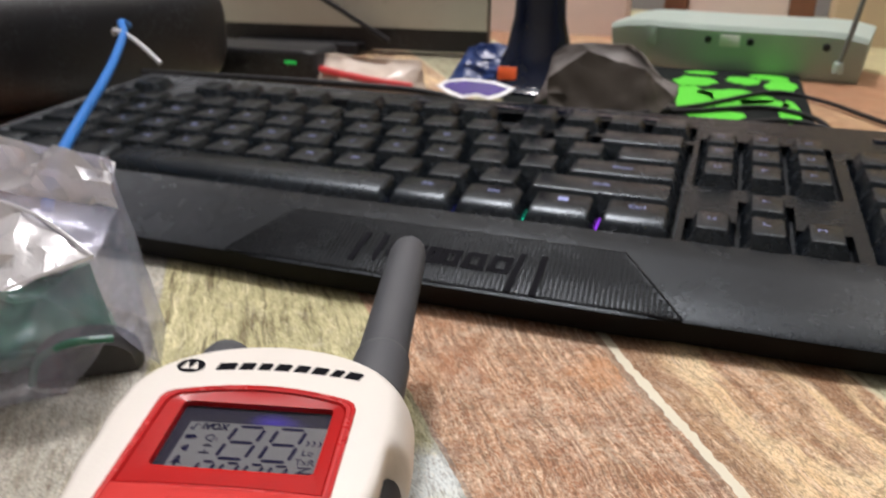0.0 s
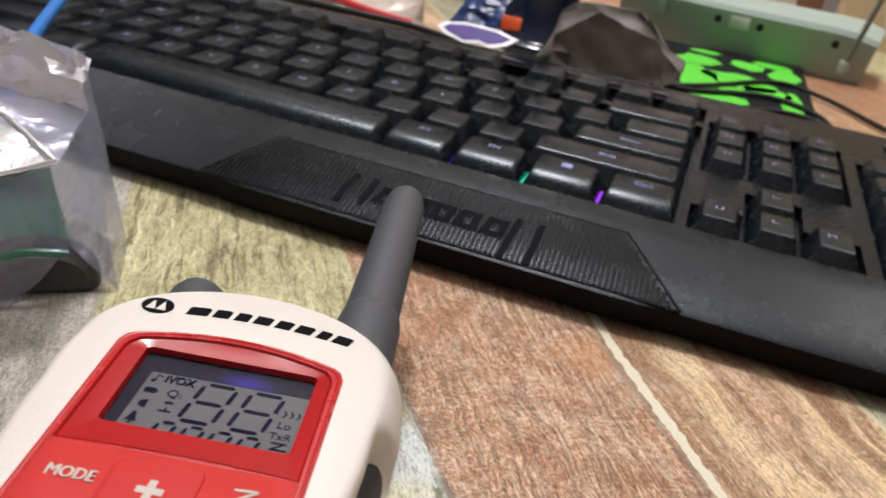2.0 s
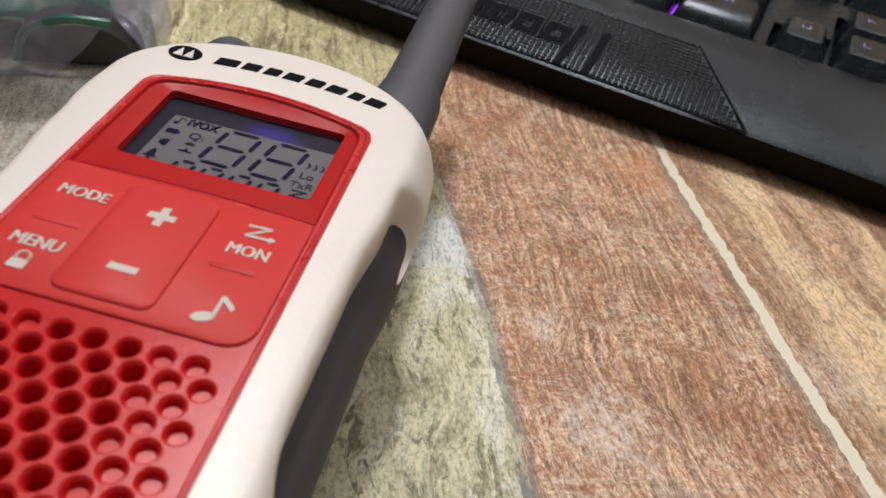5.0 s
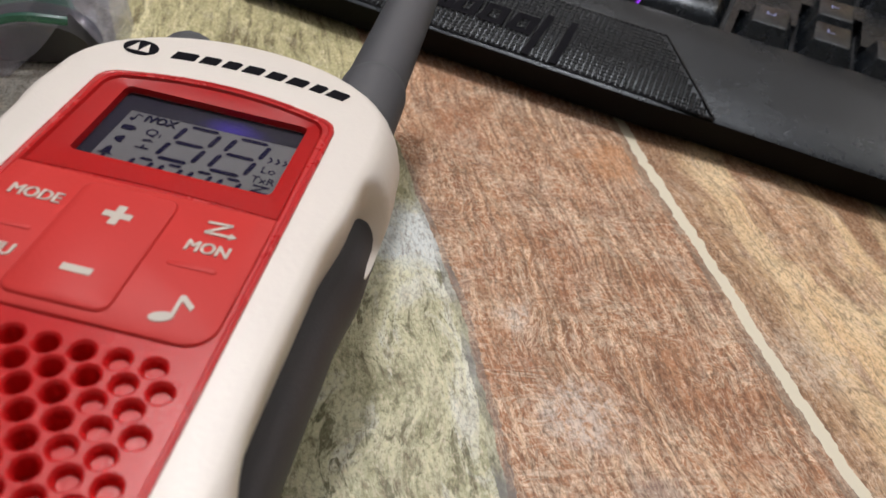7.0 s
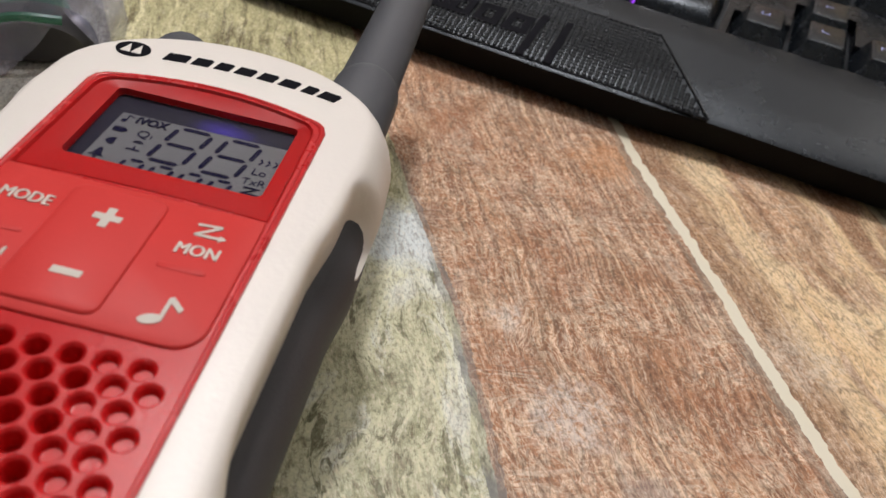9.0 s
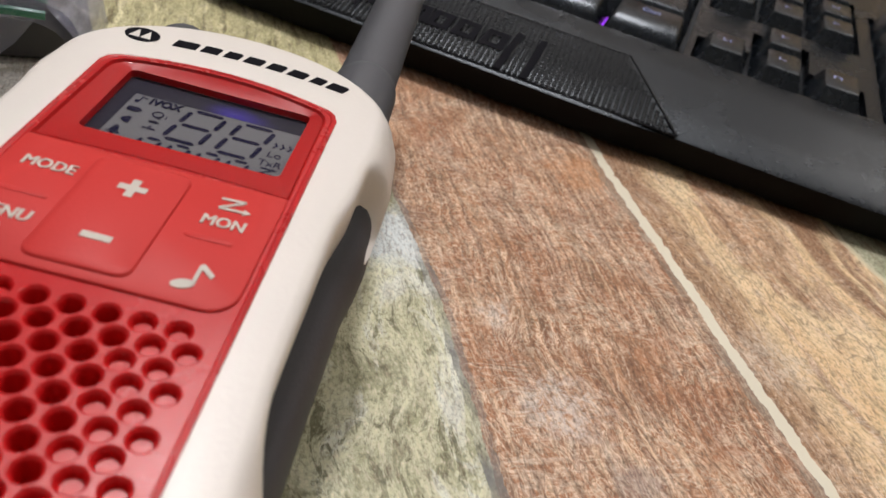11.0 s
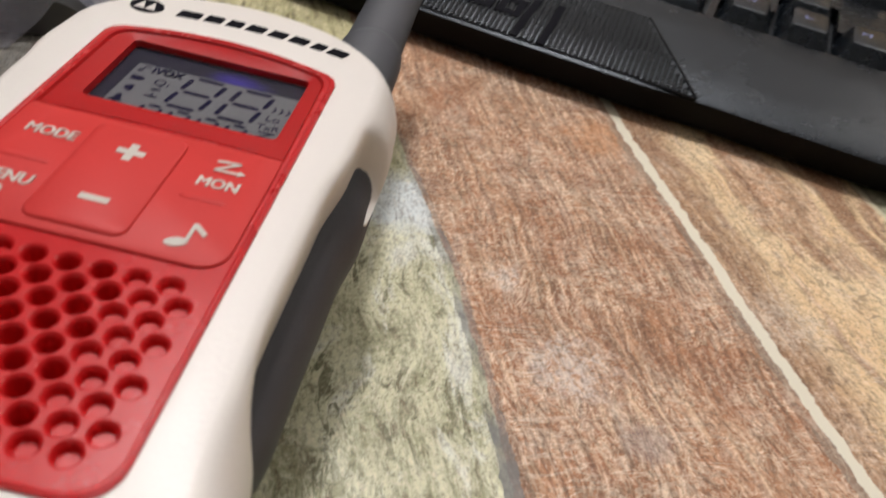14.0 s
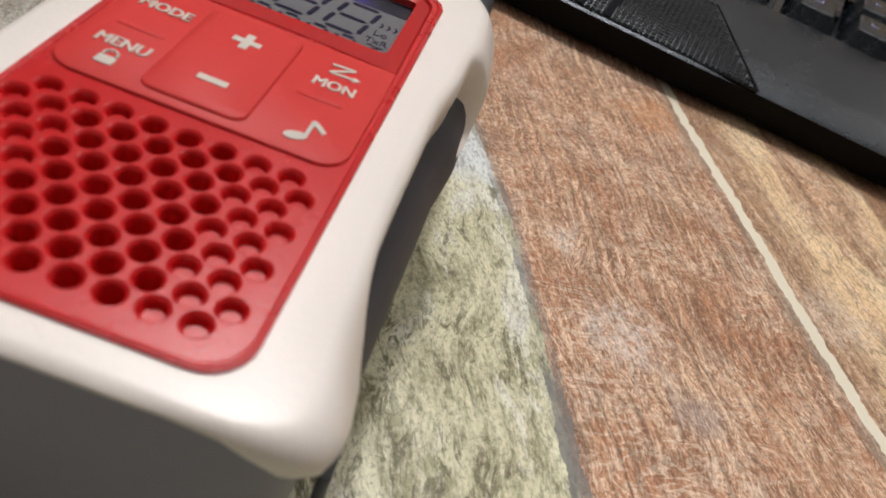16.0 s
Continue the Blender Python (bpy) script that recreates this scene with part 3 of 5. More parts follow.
part("top_edge", loft([[(u, v, 1.2) for u, v in crown], [(u, v, 3.10) for u, v in crown], [(u * 0.97, v - 0.06, 3.30) for u, v in crown]]), GREY_RUBBER, radio)


HOLES = []
for row in range(9):
    v = -3.36 - 0.2312 * row
    for k in range(-4, 4 + row % 2):
        HOLES.append((-0.047 + 0.322 * (k + 0.5 * (1 - row % 2)), v))


def circle(u, v, r, n=16):
    return [(u + r * math.cos(2 * math.pi * k / n), v + r * math.sin(2 * math.pi * k / n)) for k in range(n)]


PZ = FACE + 0.03
window = rounded(2.36, 1.48, 0.08, 4, 0.03, 0.06)


def bezel_outline():
    pts = [(-u, 0.86 + 0.24 * (1 - (u / 1.40) ** 2)) for u in [-1.30 + 2.60 * i / 10 for i in range(11)]]
    pts += [(-1.40, 0.78), (-1.43, 0.66), (-1.45, -1.13)]
    pts += [(-1.45 + 2.90 * i / 8, -1.13 + 0.05 * math.sin(math.pi * i / 8)) for i in range(1, 8)]
    return pts + [(1.45, -1.13), (1.43, 0.66), (1.40, 0.78)]


po = panel_outline()
# panel plate around the window
panel = pierced(po, [bezel_outline()] + [circle(u, v, 0.136) for u, v in HOLES], PZ)
bm2 = loft([[(x, y, FACE - 0.03) for x, y in po], [(x * 1.004, y, PZ - 0.015) for x, y in po], [(x, y, PZ) for x, y in po]], False, False)
join(panel, bm2)
bz = bezel_outline()
bezel = loft([[(x, y, PZ) for x, y in bz], [(x * 0.992, y * 0.992, PZ + 0.012) for x, y in bz], [(x * 0.975, y * 0.975, PZ - 0.025) for x, y in bz]], False, False)
dish = pierced([(x * 0.975, y * 0.975) for x, y in bz], [window], PZ - 0.025)
for v in dish.verts:
    if any(abs(v.co.x - x) + abs(v.co.y - y) < 1e-4 for x, y in window):
        v.co.z -= 0.035
join(bezel, dish)
join(bezel, loft([[(x, y, PZ - 0.06) for x, y in window], [(0.03 + (x - 0.03) * 0.985, 0.06 + (y - 0.06) * 0.985, FACE - 0.12) for x, y in window]], False, False))
bmesh.ops.remove_doubles(bezel, verts=bezel.verts, dist=0.0005)
part("display_bezel", bezel, RED_GLOSS, radio, "glossy red display bezel", angle=30)
for u, v in HOLES:
    blind = u > 0.72 or u < -0.82 or v > -3.5 and abs(u) > 0.5
    deep = 0.10 if blind else 0.24
    join(panel, loft([[(x, y, PZ) for x, y in circle(u, v, 0.136)], [(x, y, PZ - 0.006) for x, y in circle(u, v, 0.126)], [(x, y, PZ - 0.020) for x, y in circle(u, v, 0.110)], [(x, y, PZ - 0.045) for x, y in circle(u, v, 0.096)],
                      [(x, y, PZ - deep) for x, y in circle(u, v, 0.084)]], False, True))
part("front_panel", panel, RED, radio, "red panel with round speaker holes", angle=35)
def shrunk(d, z):
    return [(x * (1 - d / 1.55), -2.18 + (y + 2.18) * (1 - d / 3.40), z) for x, y in po]


rim = loft([shrunk(0.006, PZ - 0.004), shrunk(0.018, PZ + 0.012), shrunk(0.034, PZ + 0.018), shrunk(0.050, PZ + 0.012), shrunk(0.066, PZ - 0.004)], False, False)
part("panel_rim", rim, RED, radio)

# display
display = part("display", box(2.40, 1.52, 0.05, 0.05, 0.01, 0.03, 0.06, FACE - 0.19), LCD, radio, "grey liquid crystal display", False)
ZL = FACE - 0.137
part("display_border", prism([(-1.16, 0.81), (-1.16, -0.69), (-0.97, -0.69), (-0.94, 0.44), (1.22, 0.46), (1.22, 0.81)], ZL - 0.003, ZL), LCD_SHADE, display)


def seven(cx, cy, w, h, t, on):
    """Seven-segment figure; on holds the lit bars."""
    bm = bmesh.new()
    lean = 0.06
    for key, (x0, y0, x1, y1) in {"a": (-1, 1, 1, 1), "g": (-1, 0, 1, 0), "d": (-1, -1, 1, -1), "f": (-1, 0, -1, 1), "b": (1, 0, 1, 1), "e": (-1, -1, -1, 0), "c": (1, -1, 1, 0)}.items():
        if key not in on:
            continue
        ax, ay, bx, by = cx + x0 * w / 2 + y0 * lean, cy + y0 * h / 2, cx + x1 * w / 2 + y1 * lean, cy + y1 * h / 2
        dx, dy = bx - ax, by - ay
        l = math.hypot(dx, dy)
        dx, dy = dx / l, dy / l
        g = t * 0.6
        ax, ay, bx, by = ax + dx * g, ay + dy * g, bx - dx * g, by - dy * g
        nx, ny = -dy * t / 2, dx * t / 2
        poly = [(ax, ay), (ax + dx * t / 2 + nx, ay + dy * t / 2 + ny), (bx - dx * t / 2 + nx, by - dy * t / 2 + ny), (bx, by),
                (bx - dx * t / 2 - nx, by - dy * t / 2 - ny), (ax + dx * t / 2 - nx, ay + dy * t / 2 - ny)]
        join(bm, prism(poly, ZL, ZL + 0.005))
    return bm


part("figure", seven(-0.03, 0.02, 0.43, 0.72, 0.062, "abcdefg"), SEGMENT, display)
part("figure", seven(0.60, 0.02, 0.43, 0.72, 0.062, "abcdefg"), SEGMENT, display)
for k in range(4):
    part("small_figure", seven(-0.42 + 0.35 * k, -0.66, 0.22, 0.46, 0.050, "abcdef"), SEGMENT, display)
part("lettering", bold("iVOX", 0.20, -0.52, 0.33, ZL + 0.003), SEGMENT, display)
part("lettering", words("Lo", 0.18, 1.0, -0.12, ZL, 0, 0.003), SEGMENT, display)
part("lettering", words("TxR", 0.17, 1.0, -0.32, ZL, 0, 0.003), SEGMENT, display)
def seg_symbol(bm):
    part("symbol", bm, SEGMENT, display, "", False)


ZT = ZL + 0.005
bm = prism(circle(-0.86, 0.27, 0.032, 10), ZL, ZT)
join(bm, prism([(-0.84, 0.27), (-0.825, 0.27), (-0.825, 0.38), (-0.76, 0.35), (-0.76, 0.37), (-0.84, 0.40)], ZL, ZT))
seg_symbol(bm)
bm = prism(rounded(0.15, 0.10, 0.02, 2, -0.82, 0.08), ZL, ZT)
join(bm, prism([(-0.74, 0.06), (-0.72, 0.06), (-0.72, 0.10), (-0.74, 0.10)], ZL, ZT))
seg_symbol(bm)
seg_symbol(prism([(-0.86, -0.20), (-0.80, -0.24), (-0.76, -0.24), (-0.76, -0.10), (-0.80, -0.10), (-0.86, -0.14)], ZL, ZT))
bm = prism([(-0.92, -0.50), (-0.74, -0.50), (-0.78, -0.46), (-0.80, -0.36), (-0.83, -0.33), (-0.86, -0.36), (-0.88, -0.46)], ZL, ZT)
join(bm, prism(circle(-0.83, -0.53, 0.025, 8), ZL, ZT))
seg_symbol(bm)
seg_symbol(words("Q", 0.20, -0.52, 0.08, ZL, 0, 0.003))
seg_symbol(words("1", 0.11, -0.41, 0.05, ZL, 0, 0.003))
bm = prism([(-0.58, -0.26), (-0.42, -0.26), (-0.42, -0.235), (-0.48, -0.235), (-0.50, -0.16), (-0.52, -0.235), (-0.58, -0.235)], ZL, ZT)
for r in (0.05, 0.08):
    join(bm, prism([(-0.50 + r * math.cos(a), -0.14 + r * math.sin(a)) for a in (0.5, 1.05, 1.6, 2.1, 2.6)] + [(-0.50 + (r - 0.016) * math.cos(a), -0.14 + (r - 0.016) * math.sin(a)) for a in (2.6, 2.1, 1.6, 1.05, 0.5)], ZL, ZT))
seg_symbol(bm)
for k in range(3):
    cx = 0.93 + 0.09 * k
    seg_symbol(prism([(cx, 0.04), (cx + 0.03, 0.09), (cx, 0.14), (cx + 0.02, 0.16), (cx + 0.055, 0.09), (cx + 0.02, 0.03)], ZL, ZT))
bm = bmesh.new()
for poly in ([(0.92, -0.42), (1.12, -0.42), (1.12, -0.445), (0.92, -0.445)], [(1.12, -0.43), (1.08, -0.43), (0.92, -0.54), (0.96, -0.54)], [(0.92, -0.53), (1.14, -0.53), (1.14, -0.555), (0.92, -0.555)]):
    join(bm, prism(poly, ZL, ZT))
seg_symbol(bm)
seg_symbol(prism(circle(1.0, -0.64, 0.035, 10), ZL, ZT))
pane = part("display_window", box(2.35, 1.47, 0.03, 0.06, 0.01, 0.03, 0.06, FACE - 0.10), PANE, radio, "clear display window", False)
pane.visible_shadow = False

# keypad
KZ = PZ + 0.012
pad = [(x, min(y, -1.15)) for x, y in rounded(2.90, 2.16, 0.30, 5, 0.0, -2.0)]
keypad = part("keypad", slab(pad, PZ - 0.02, KZ + 0.02, 0.025), RED_KEY, radio, "matt red rubber keypad")
part("rocker_key", slab(rounded(1.04, 1.72, 0.14, 5, -0.08, -2.10), KZ - 0.01, KZ + 0.050, 0.035), RED_KEY, keypad)
for u in (-0.98, 0.90):
    part("key_ridge", slab(rounded(0.52, 0.07, 0.034, 3, u, -2.12), KZ, KZ + 0.028, 0.02), RED_KEY, keypad)
KT = KZ + 0.022
part("lettering", bold("MODE", 0.232, -0.965, -1.63, KT), SILVER_INK, keypad)
part("lettering", bold("MENU", 0.232, -0.98, -2.47, KT), SILVER_INK, keypad)
part("lettering", bold("MON", 0.232, 0.95, -1.84, KT), SILVER_INK, keypad)
plus = prism([(-0.045, 0.15), (-0.045, 0.045), (-0.15, 0.045), (-0.15, -0.045), (-0.045, -0.045), (-0.045, -0.15), (0.045, -0.15), (0.045, -0.045),
              (0.15, -0.045), (0.15, 0.045), (0.045, 0.045), (0.045, 0.15)][::-1], 0, 0.008)
bmesh.ops.translate(plus, vec=(-0.06, -1.69, KZ + 0.048), verts=plus.verts)
part("plus_sign", plus, SILVER_INK, keypad)
part("minus_sign", prism([(-0.20, -2.57), (0.10, -2.57), (0.10, -2.48), (-0.20, -2.48)], KZ + 0.048, KZ + 0.056), SILVER_INK, keypad)
note = prism(circle(0, 0, 1.0, 14), KT, KT + 0.008)
for v in note.verts:
    v.co.x, v.co.y = 0.90 + 0.108 * v.co.x + 0.02 * v.co.y, -2.82 + 0.070 * v.co.y + 0.015 * v.co.x
join(note, prism([(0.965, -2.80), (1.005, -2.80), (1.005, -2.52), (0.965, -2.52)], KT, KT + 0.008))
join(note, prism([(0.965, -2.52), (1.005, -2.50), (1.14, -2.62), (1.12, -2.68), (1.005, -2.58)], KT + 0.001, KT + 0.009))
part("music_note", note, SILVER_INK, keypad)
lock = prism(rounded(0.175, 0.13, 0.02, 2, -0.98, -2.79), KT, KT + 0.008)
join(lock, tube([(-1.04, -2.72, KT), (-1.04, -2.66, KT), (-0.98, -2.62, KT), (-0.92, -2.66, KT), (-0.92, -2.72, KT)], 0.016, 6))
part("lock_symbol", lock, SILVER_INK, keypad)
zig = [(0.80, -1.44), (1.06, -1.42), (0.82, -1.60), (1.10, -1.59)]
zz = bmesh.new()
for (ax, ay), (bx, by) in zip(zig, zig[1:]):
    d = Vector((bx - ax, by - ay)).normalized() * 0.018
    join(zz, prism([(ax - d.y, ay + d.x), (ax + d.y, ay - d.x), (bx + d.y, by - d.x), (bx - d.y, by + d.x)], KT, KT + 0.008))
join(zz, prism([(1.08, -1.64), (1.16, -1.585), (1.08, -1.54)], KT, KT + 0.009))
part("arrow_symbol", zz, SILVER_INK, keypad)

# maker's mark and name, as plain shapes
mark = prism(circle(0, 0, 0.235, 24), FACE - 0.03, FACE + 0.012)
for v in mark.verts:
    v.co.x, v.co.y = v.co.x - 1.39, v.co.y * 0.80 + 1.68
badge = part("badge", mark, INK, radio, "small dark oval badge")
for dx in (-0.075, 0.075):
    part("badge_peak", prism([(-1.39 + dx - 0.07, 1.58), (-1.39 + dx + 0.07, 1.58), (-1.39 + dx, 1.80)], FACE + 0.012, FACE + 0.016), WHITE, badge)
for u, w in ((-0.80, 0.33), (-0.46, 0.26), (-0.16, 0.23), (0.14, 0.27), (0.46, 0.25), (0.77, 0.27), (1.07, 0.20), (1.35, 0.28)):
    v = 1.78 - 0.075 * (u - 0.10) ** 2
    h = 0.19
    bar = prism([(-w / 2, -h / 2), (w / 2 - 0.02, -h / 2), (w / 2 + 0.02, h / 2 - 0.03), (w / 2 - 0.01, h / 2), (-w / 2 + 0.05, h / 2)], FACE - 0.02, FACE + 0.010)
    bmesh.ops.rotate(bar, cent=(0, 0, 0), matrix=Matrix.Rotation(radians(-8.6 * (u - 0.10)), 3, "Z"), verts=bar.verts)
    bmesh.ops.translate(bar, vec=(u, v, 0), verts=bar.verts)
    part("name_bar", bar, INK, radio)

# ---- the keyboard ----
DS = 0.062
U = 1.905
keyboard = thing("keyboard", cpose(0, 0, 0), "dusty black backlit gaming keyboard with a palm rest", "keyboard")
LEFT, RIGHT = -25.6, 19.9


def deck(y):
    return 1.58 + (y - 4.5) * DS


def lip(x):
    """How far the front edge lies back, along the keyboard."""
    c = abs(x + 2.0)
    return -0.15 + 0.15 * smoothstep(5.5, 7.2, c) + 0.5 * smoothstep(9.0, 22.0, c)


xs = [LEFT + (RIGHT - LEFT) * i / 60 for i in range(61)]
prof = lambda x: [(lip(x) + 0.40, 0.06), (lip(x) + 0.16, 0.18), (lip(x) + 0.02, 0.76), (lip(x) + 0.01, 0.88), (lip(x) + 0.14, 0.97), (1.2, 1.30), (2.45, 1.67), (3.30, 1.92), (3.42, 1.92), (3.44, 1.40)]


def swept(cut):
    bm = bmesh.new()
    grid = [[bm.verts.new((x, y, z)) for y, z in prof(x)[cut]] for x in xs]
    for a, b in zip(grid, grid[1:]):
        for i in range(len(a) - 1):
            bm.faces.new((a[i], b[i], b[i + 1], a[i + 1]))
    bm.faces.new(grid[0])
    bm.faces.new(grid[-1][::-1])
    return bm


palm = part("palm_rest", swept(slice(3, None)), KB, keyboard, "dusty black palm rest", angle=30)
part("front_lip", swept(slice(0, 4)), LIP, palm, "black front edge, its shade put into the colour", angle=30)
body = loft([[(x, 3.0, 0.2), (x, 3.43, 1.40), (x, 17.4, deck(17.4) - 0.12), (x, 17.7, 0.3)] for x in (LEFT, RIGHT)])
part("case", body, KB_DECK, keyboard)
for x in (LEFT + 4, RIGHT - 4):
    for y in (1.5, 16.0):
        part("foot", box(2.2, 0.9, 0.28, 0.2, 0.03, x, y, 0.0), GREY_RUBBER, keyboard)
# frame round the key wells
X0 = 4.31 - 15 * U
NX0, PX, UN = 4.60, 10.02, 1.62
NAV = (9.35, 11.20, 13.10)
wells = [(X0 - 0.06, 3.46, 4.40, 3.46 + 5 * U + 0.1), (X0 - 0.06, 13.55, X0 + U + 0.05, 15.5), (X0 + 2 * U - 0.06, 13.55, 4.40, 15.5),
         (NX0, 3.46, NX0 + 3 * UN + 0.08, 5.42), (NX0 + UN - 0.04, 5.42, NX0 + 2 * UN + 0.1, 7.3), (NX0, 8.40, NX0 + 3 * UN + 0.08, 14.05),
         (PX - 0.04, 3.46, PX + 4 * U + 0.04, 13.05)]
tops = pierced([(LEFT, 3.43), (RIGHT, 3.43), (RIGHT, 17.3), (LEFT, 17.3)], [[(a, b), (c, b), (c, d), (a, d)] for a, b, c, d in wells[:3] + wells[5:]] +
               [[(NX0, 3.46), (NX0 + 3 * UN + 0.08, 3.46), (NX0 + 3 * UN + 0.08, 5.42), (NX0 + 2 * UN + 0.1, 5.42), (NX0 + 2 * UN + 0.1, 7.3), (NX0 + UN - 0.04, 7.3), (NX0 + UN - 0.04, 5.42), (NX0, 5.42)]], 0)
for v in tops.verts:
    v.co.z = deck(v.co.y) + 0.34
low = bmesh.ops.extrude_face_region(tops, geom=tops.faces[:])
for v in low["geom"]:
    if isinstance(v, bmesh.types.BMVert):
        v.co.z -= 0.36
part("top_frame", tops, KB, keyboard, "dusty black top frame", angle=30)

# textured inlay with its raised lettering blocks
bm = bmesh.new()
pitch, row_pitch = 0.150, 0.130
for j in range(19):
    y = 0.07 + j * row_pitch
    fx = y / 2.45
    x0, x1 = -9.22 + 1.25 * fx, 4.95 - 1.85 * fx
    for i in range(int((x1 - x0) / pitch)):
        x = x0 + (i + 0.5 + (j % 2) * 0.5) * pitch
        if x + pitch / 2 > x1:
            continue
        low, high = [], []
        for k in range(6):
            ca, sa = math.cos(math.pi * (k + 0.5) / 3), math.sin(math.pi * (k + 0.5) / 3)
            for ring, r, dz in ((low, 0.074, 0.0), (high, 0.046, 0.034)):
                ring.append(bm.verts.new((x + r * ca, y + r * sa, 0.978 + (y + r * sa) * 0.2825 + dz)))
        for k in range(6):
            bm.faces.new((low[k], low[(k + 1) % 6], high[(k + 1) % 6], high[k]))
        bm.faces.new(high)
inlay = part("textured_inlay", bm, INLAY, keyboard, "glossy diamond-textured inlay", False)
for a, b in (((-9.25, 0.0, 0.955), (-2.0, -0.03, 0.95)), ((-2.0, -0.03, 0.95), (5.0, 0.0, 0.955)), ((-9.25, 0.02, 0.965), (-8.03, 2.45, 1.665)), ((-8.03, 2.45, 1.665), (3.15, 2.45, 1.665)), ((3.15, 2.45, 1.665), (5.0, 0.02, 0.965))):
    part("inlay_edge", tube([a, b], 0.04, 6), INLAY, keyboard)
for k, (x, w) in enumerate(((-4.62, 0.90), (-3.72, 0.55), (-3.05, 0.55), (-2.52, 0.50), (-1.95, 0.66), (-1.18, 0.70), (-0.36, 0.70), (0.50, 0.95))):
    big = k in (0, 7)
    y0, y1 = (0.30, 1.72) if k == 0 else (-0.02, 1.72) if k == 7 else (0.72, 1.46)
    t = 0.20
    strokes = [[(x - w / 2, y0), (x - w / 2 + t, y0), (x - w / 2 + t + 0.08, y1), (x - w / 2 + 0.08, y1)],
               [(x + w / 2 - t, y0 + (0.35 if k == 0 else 0)), (x + w / 2, y0), (x + w / 2, y1), (x + w / 2 - t, y1)],
               [(x - w / 2 + t, y1 - 0.20), (x + w / 2 - t, y1 - 0.20), (x + w / 2 - t, y1), (x - w / 2 + t, y1)]]
    if big:
        strokes.pop()
    else:
        strokes.append([(x - w / 2 + t, y0), (x + w / 2 - t, y0), (x + w / 2 - t, y0 + 0.16), (x - w / 2 + t, y0 + 0.16)])
    bm = bmesh.new()
    for poly in strokes:
        join(bm, loft([[(px, py, 0.985 + py * 0.2825 + dz) for px, py in poly] for dz in (0.0, 0.036)]))
    part("name_block", bm, INK, keyboard, "", False)
part("status_light", box(0.35, 0.25, 0.1, 0.08, 0.03, 11.1, 13.3, deck(13.3) + 0.32), LED_RED, keyboard, "red status light", False)


# keys
def keycap(units, low_row=False):
    hw = units * U / 2 - 0.06
    rings = ((0, 0, 0, 0), (0.22, 0.02, 0.0, 0.02), (0.42, 0.10, 0.07, 0.06), (0.58, 0.16, 0.20, 0.10), (0.69, 0.20, 0.38, 0.13), (0.74, 0.25, 0.62, 0.18)) if low_row else \
        ((0, 0, 0, 0), (0.12, 0.02, 0.02, 0.01), (0.60, 0.25, 0.24, 0.10), (0.69, 0.29, 0.29, 0.14), (0.72, 0.36, 0.36, 0.20))
    out = []
    for z, xi, f, b in rings:
        r = 0.10 if z else 0.04
        w, d = 2 * (hw - xi), 1.78 - f - b
        out.append([(x, y, z + (0.05 * (x / max(hw, 0.1)) ** 2 if z > 0.5 and units < 1.3 and not low_row else 0)) for x, y in rounded(w, d, r, 2, 0, (f - b) / 2)])
    bm = loft(out)
    bmesh.ops.recalc_face_normals(bm, faces=bm.faces)
    bmesh.ops.scale(bm, vec=(CM,) * 3, verts=bm.verts)
    me = bpy.data.meshes.new("key")
    bm.to_mesh(me)
    bm.free()
    me.materials.append(KEYCAP)
    me.shade_smooth()
    me.set_sharp_from_angle(angle=radians(38))
    return me


CAPS = {}
TILT_DEG = math.degrees(math.atan(DS))


def put_key(x, row_y, units, low_row=False, tall=1):
    k = (units, low_row)
    if k not in CAPS:
        CAPS[k] = keycap(units, low_row)
    ob = new("key", CAPS[k])
    ob.parent = keyboard
    ob.matrix_basis = cpose(x, row_y, deck(row_y) + 0.04, TILT_DEG + (3 if low_row else 0)) @ Matrix.Diagonal((1, tall, 1, 1))
    return ob


def legend_bars(ob, rnd, material):
    """An unreadable small legend on a key: a few strokes."""
    bm = bmesh.new()
    w, h = 0.20, 0.22
    x, y = rnd.uniform(-0.12, -0.02), 0.18
    join(bm, prism(rounded(0.035, h, 0.01, 1, x - w / 2, y), 0.722, 0.732))
    join(bm, prism(rounded(w, 0.035, 0.01, 1, x, y + rnd.choice((-0.08, 0.0, 0.08))), 0.722, 0.732))
    if rnd.random() < 0.6:
        join(bm, prism(rounded(0.035, h, 0.01, 1, x + w / 2, y), 0.722, 0.732))
    part("legend", bm, material, ob, "", False)


